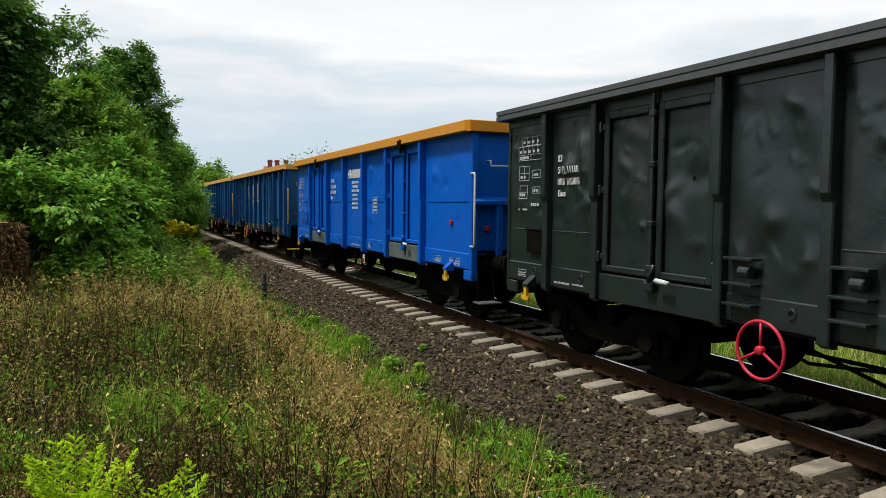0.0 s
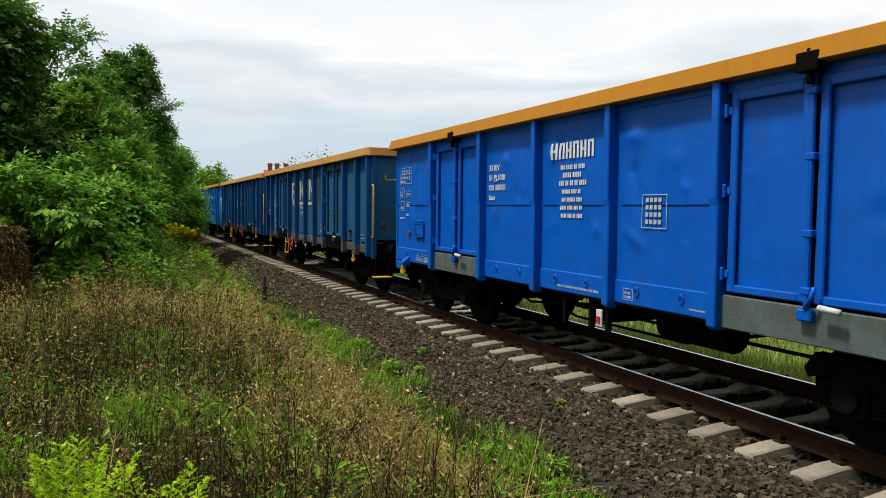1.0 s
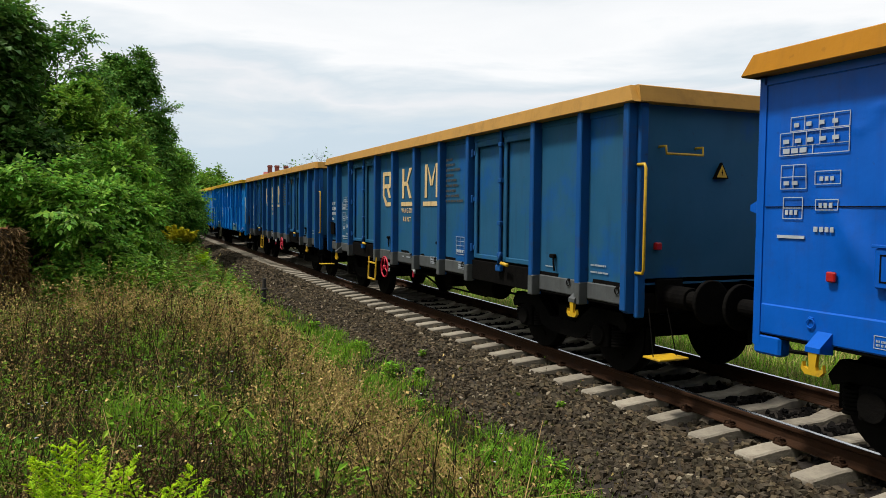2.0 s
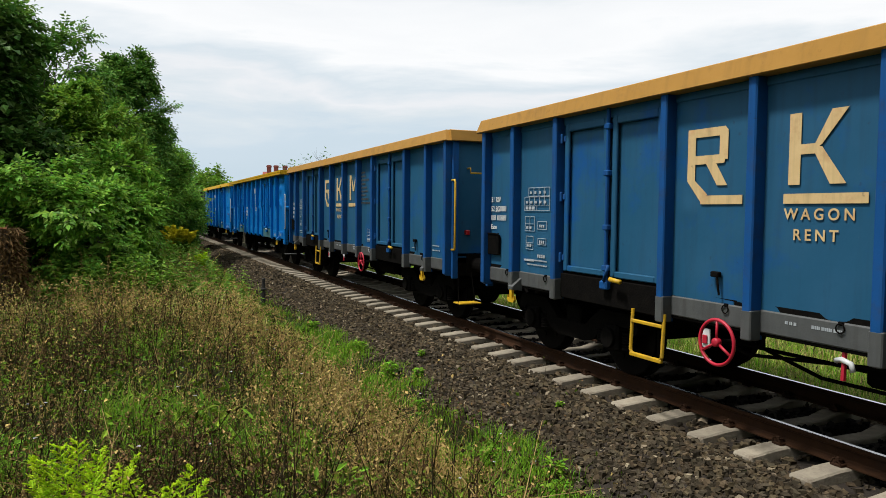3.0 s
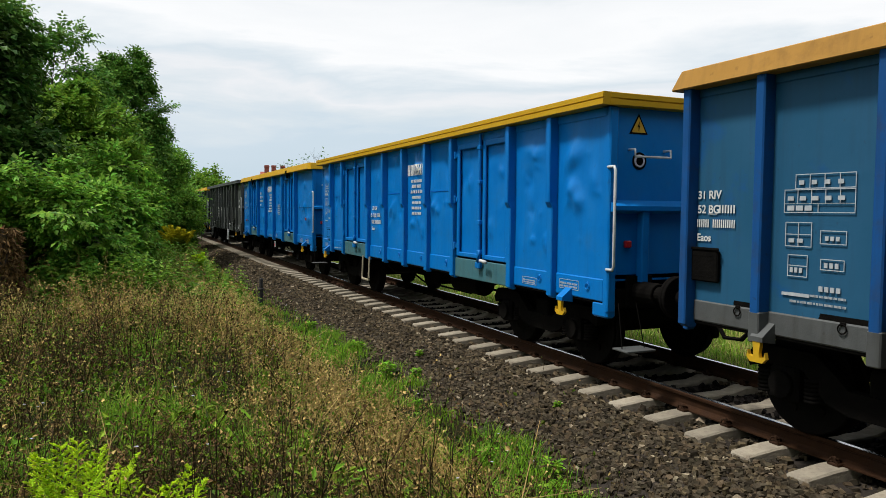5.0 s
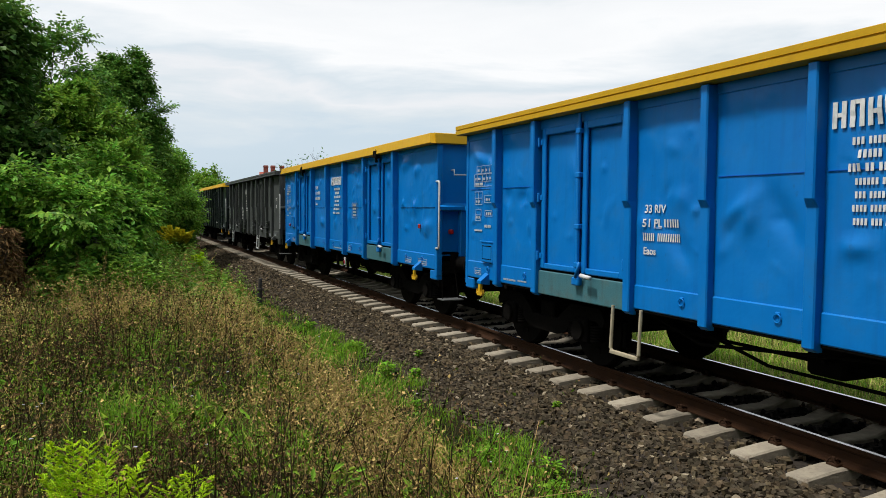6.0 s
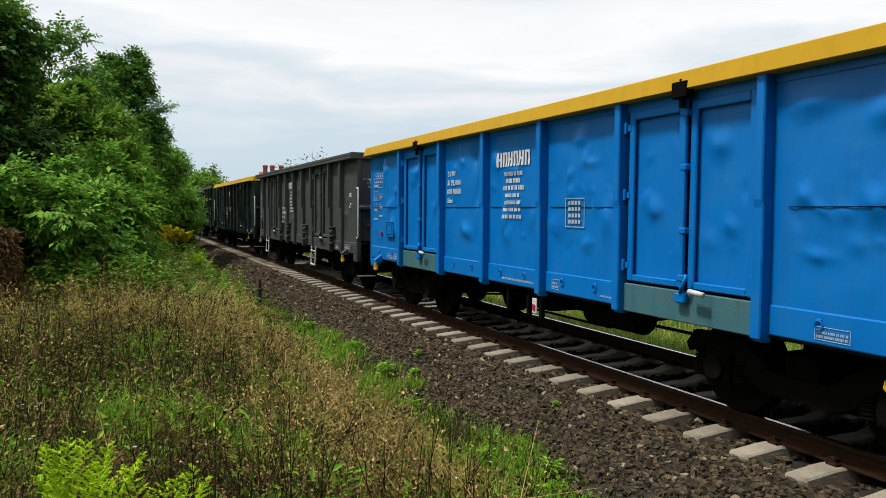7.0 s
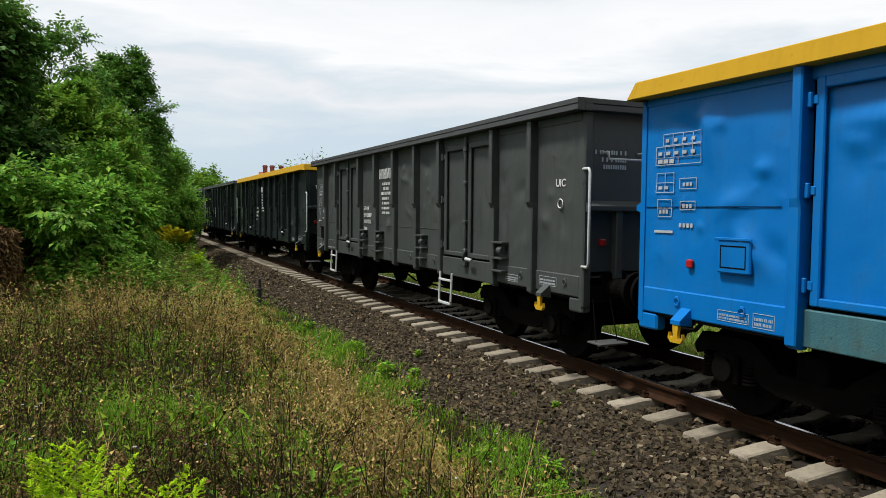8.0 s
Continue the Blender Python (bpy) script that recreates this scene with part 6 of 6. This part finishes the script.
def goldenrod(x, y, z0, height, spread, n_shoots, seed, material, label, bloom=None, leaf=0.05):
    """Arching feathery plumes: each shoot carries two rows of slender side sprays with fine leaves."""
    rng = np.random.default_rng(seed)
    g = tagged(new("goldenrod"), label, "goldenrod", "goldenrod plants")
    g.matrix_world = pose(x, y, z0)
    st, q, fl = Mesh(), [], []
    for s in range(n_shoots):
        a = 6.283 * (s + rng.uniform(-0.35, 0.35)) / n_shoots
        out = np.array([math.cos(a), math.sin(a), 0])
        d = out * rng.uniform(0.25, 1) * spread
        h = height * rng.uniform(0.74, 1.0)
        side = np.array([-math.sin(a), math.cos(a), 0])
        stem = []
        for k in range(9):
            f = k / 8
            stem.append(np.array([0, 0, -0.05 + h * (f + 0.02 - 0.10 * f ** 4)]) + d * (0.12 + f * f * 1.0))
        st.tube([Vector(p) for p in stem], [0.005 - 0.0042 * k / 8 for k in range(9)], 5)
        P = np.array(stem)
        for tw in range(34):
            f = 0.36 + 0.63 * tw / 34
            i = min(int(f * 8), 7)
            p0 = P[i] + (P[i + 1] - P[i]) * (f * 8 - i)
            al = unit(P[i + 1] - P[i])
            sg = 1 if tw % 2 else -1
            td = unit(al * 0.75 + side * sg * 0.85 + rng.normal(size=3) * 0.16)
            tl = height * 0.20 * (1.12 - f) / 0.7 * rng.uniform(0.75, 1.1)
            p1 = p0 + td * tl - np.array([0, 0, tl * 0.16])
            st.tube([Vector(p0), Vector(p0 + td * tl * 0.5), Vector(p1)], [0.0018, 0.0014, 0.0007], 4)
            m = 26
            u = np.linspace(0.08, 1.0, m)
            pos = p0 + (p1 - p0) * u[:, None]
            ss = unit(np.cross(td, [0, 0, 1.0]))
            ax = unit(td * 0.8 + ss * np.where(np.arange(m) % 2, 0.75, -0.75)[:, None] + rng.normal(size=(m, 3)) * 0.22)
            L = rng.uniform(0.6, 1.1, m) * leaf * (1.1 - 0.55 * u)
            (fl if bloom and f > 0.6 else q).append(leaf_quads(pos, ax, unit(rng.normal(size=(m, 3)) * 0.4 + np.array([0, 0, 1.0])), L, L * 0.23))
        m = 22
        u = rng.uniform(0.05, 0.6, m)
        i = np.minimum((u * 8).astype(int), 7)
        pos = P[i] + (P[i + 1] - P[i]) * (u * 8 - i)[:, None]
        aa = rng.uniform(0, 6.283, m)
        L = rng.uniform(0.8, 1.6, m) * leaf * 1.4
        q.append(leaf_quads(pos, unit(np.stack([np.cos(aa), np.sin(aa), 0.25 * np.ones(m)], 1)), np.tile([0, 0, 1.0], (m, 1)), L, L * 0.10))
    part("stalk", st, material, g)
    part("foliage", quads_mesh("foliage", np.concatenate(q), material), None, g)
    if fl:
        part("blossoms", quads_mesh("blossoms", np.concatenate(fl), bloom), None, g, "yellow blossoms")
    return g


SWAY = [goldenrod(-6.47, 3.3, 0.0, 1.08, 0.25, 12, 61, GOLDROD, "Bright yellow-green young goldenrod in the weeds", leaf=0.023),
        goldenrod(-6.18, 2.9, 0.0, 1.03, 0.20, 8, 62, GOLDROD, "Bright yellow-green young goldenrod shoots", leaf=0.023)]
goldenrod(-7.55, 4.5, 0.0, 0.95, 0.12, 3, 63, BLOOM, "Yellowish goldenrod shoot in the weeds", leaf=0.04)
goldenrod(-4.38, 28.5, -0.3, 1.80, 0.72, 22, 64, GRASSD, "Flowering goldenrod clump with yellow blossoms", bloom=BLOOM, leaf=0.09)
goldenrod(-4.1, 24.0, -0.3, 0.95, 0.30, 10, 65, GOLDROD, "Pale green goldenrod in the dry weeds", leaf=0.08)
goldenrod(-3.4, 33.0, -0.4, 0.8, 0.5, 14, 66, WEED, "Fading yellow-brown goldenrod by the track", leaf=0.08)


# ---- small things ----
def marker_post():
    p = tagged(new("marker_post"), "Short black marker post standing beside the ballast", "post")
    x, y = -3.0, 19.0
    p.matrix_world = pose(x, y, rough_z(x, y), 0, 1.5)
    part("shaft", Mesh().rings([[(r * math.cos(a), r * math.sin(a), z) for a in [k * math.pi / 6 for k in range(12)]] for z, r in ((-0.15, 0.065), (0.45, 0.06), (0.47, 0.05), (0.70, 0.045), (0.72, 0.03))]), POSTMAT, p, "", False)
    part("collar", Mesh().cyl("z", (0, 0, 0), 0.072, 0.40, 0.46, 12), POSTMAT, p)


marker_post()


def house():
    """Far house with a red roof and brick chimneys."""
    h = tagged(new("house"), "Distant house with red tiled roof and brick chimneys", "house")
    h.matrix_world = pose(23.0, 151.0, ground_z(18, 151) - 0.6, 0, 0, -12)
    part("wall", Mesh().box(-2.9, 2.9, -4, 4, 0, 8.0, 0.03), PLASTER, h)
    r = Mesh().prism([(-4.6, 7.9), (4.6, 7.9), (4.6, 8.1), (0, 10.6), (-4.6, 8.1)], "x", -3.2, 3.2)
    roof = part("roof", r, ROOFRED, h, "red tiled gable roof")
    for x in (-1.9, -0.5, 1.3):
        c = part("chimney", Mesh().box(x - 0.45, x + 0.45, -1.2, -0.4, 8.5, 11.9, 0.03).box(x - 0.55, x + 0.55, -1.3, -0.3, 11.5, 11.7, 0.03), BRICK, roof, "red brick chimney")
    for z in (1.6, 4.6):
        for x in (-1.4, 1.4):
            wn = part("window", Mesh().box(x - 0.6, x + 0.6, -4.06, -3.98, z, z + 1.5, 0.02), WHITEP, h)
            part("pane", Mesh().box(x - 0.5, x + 0.5, -4.07, -4.05, z + 0.1, z + 1.4, 0.01), PANE, wn)


house()


# ---- the train rolls towards the camera and slows a little ----
def travelled(t):
    return 9.0 * t - 0.010 * t * t


def motions():
    for w, start in TRAIN:
        walk(w, [(t, pose(0, start - travelled(t), 0)) for t in (0.0, 1.0, 2.0, 3.0, 4.0, 5.0, 6.0, 7.0, 8.0)])
    # the near goldenrod nods in the draught of the train
    for plant, k in zip(SWAY, (1.0, 0.8)):
        m0 = plant.matrix_world.copy()
        walk(plant, [(t, m0 @ pose(0, 0, 0, -a * k, a * 0.45 * k)) for t, a in ((0.0, 0.0), (0.5, 1.0), (1.0, 2.0), (1.5, 2.5), (2.3, 1.5), (3.0, 2.5), (3.5, 3.0), (4.0, 2.0), (4.5, 2.0), (5.3, 6.0), (6.0, 11.0), (6.5, 14.0), (7.0, 9.0), (7.5, 6.0), (8.0, 4.0))])
    for ws, a in WHEELS:
        rows = []
        for i in range(121):
            t = i / 15
            rows.append((t, pose(0, a, 0.46, math.degrees(travelled(t) / 0.46))))
        walk(ws, rows)


motions()
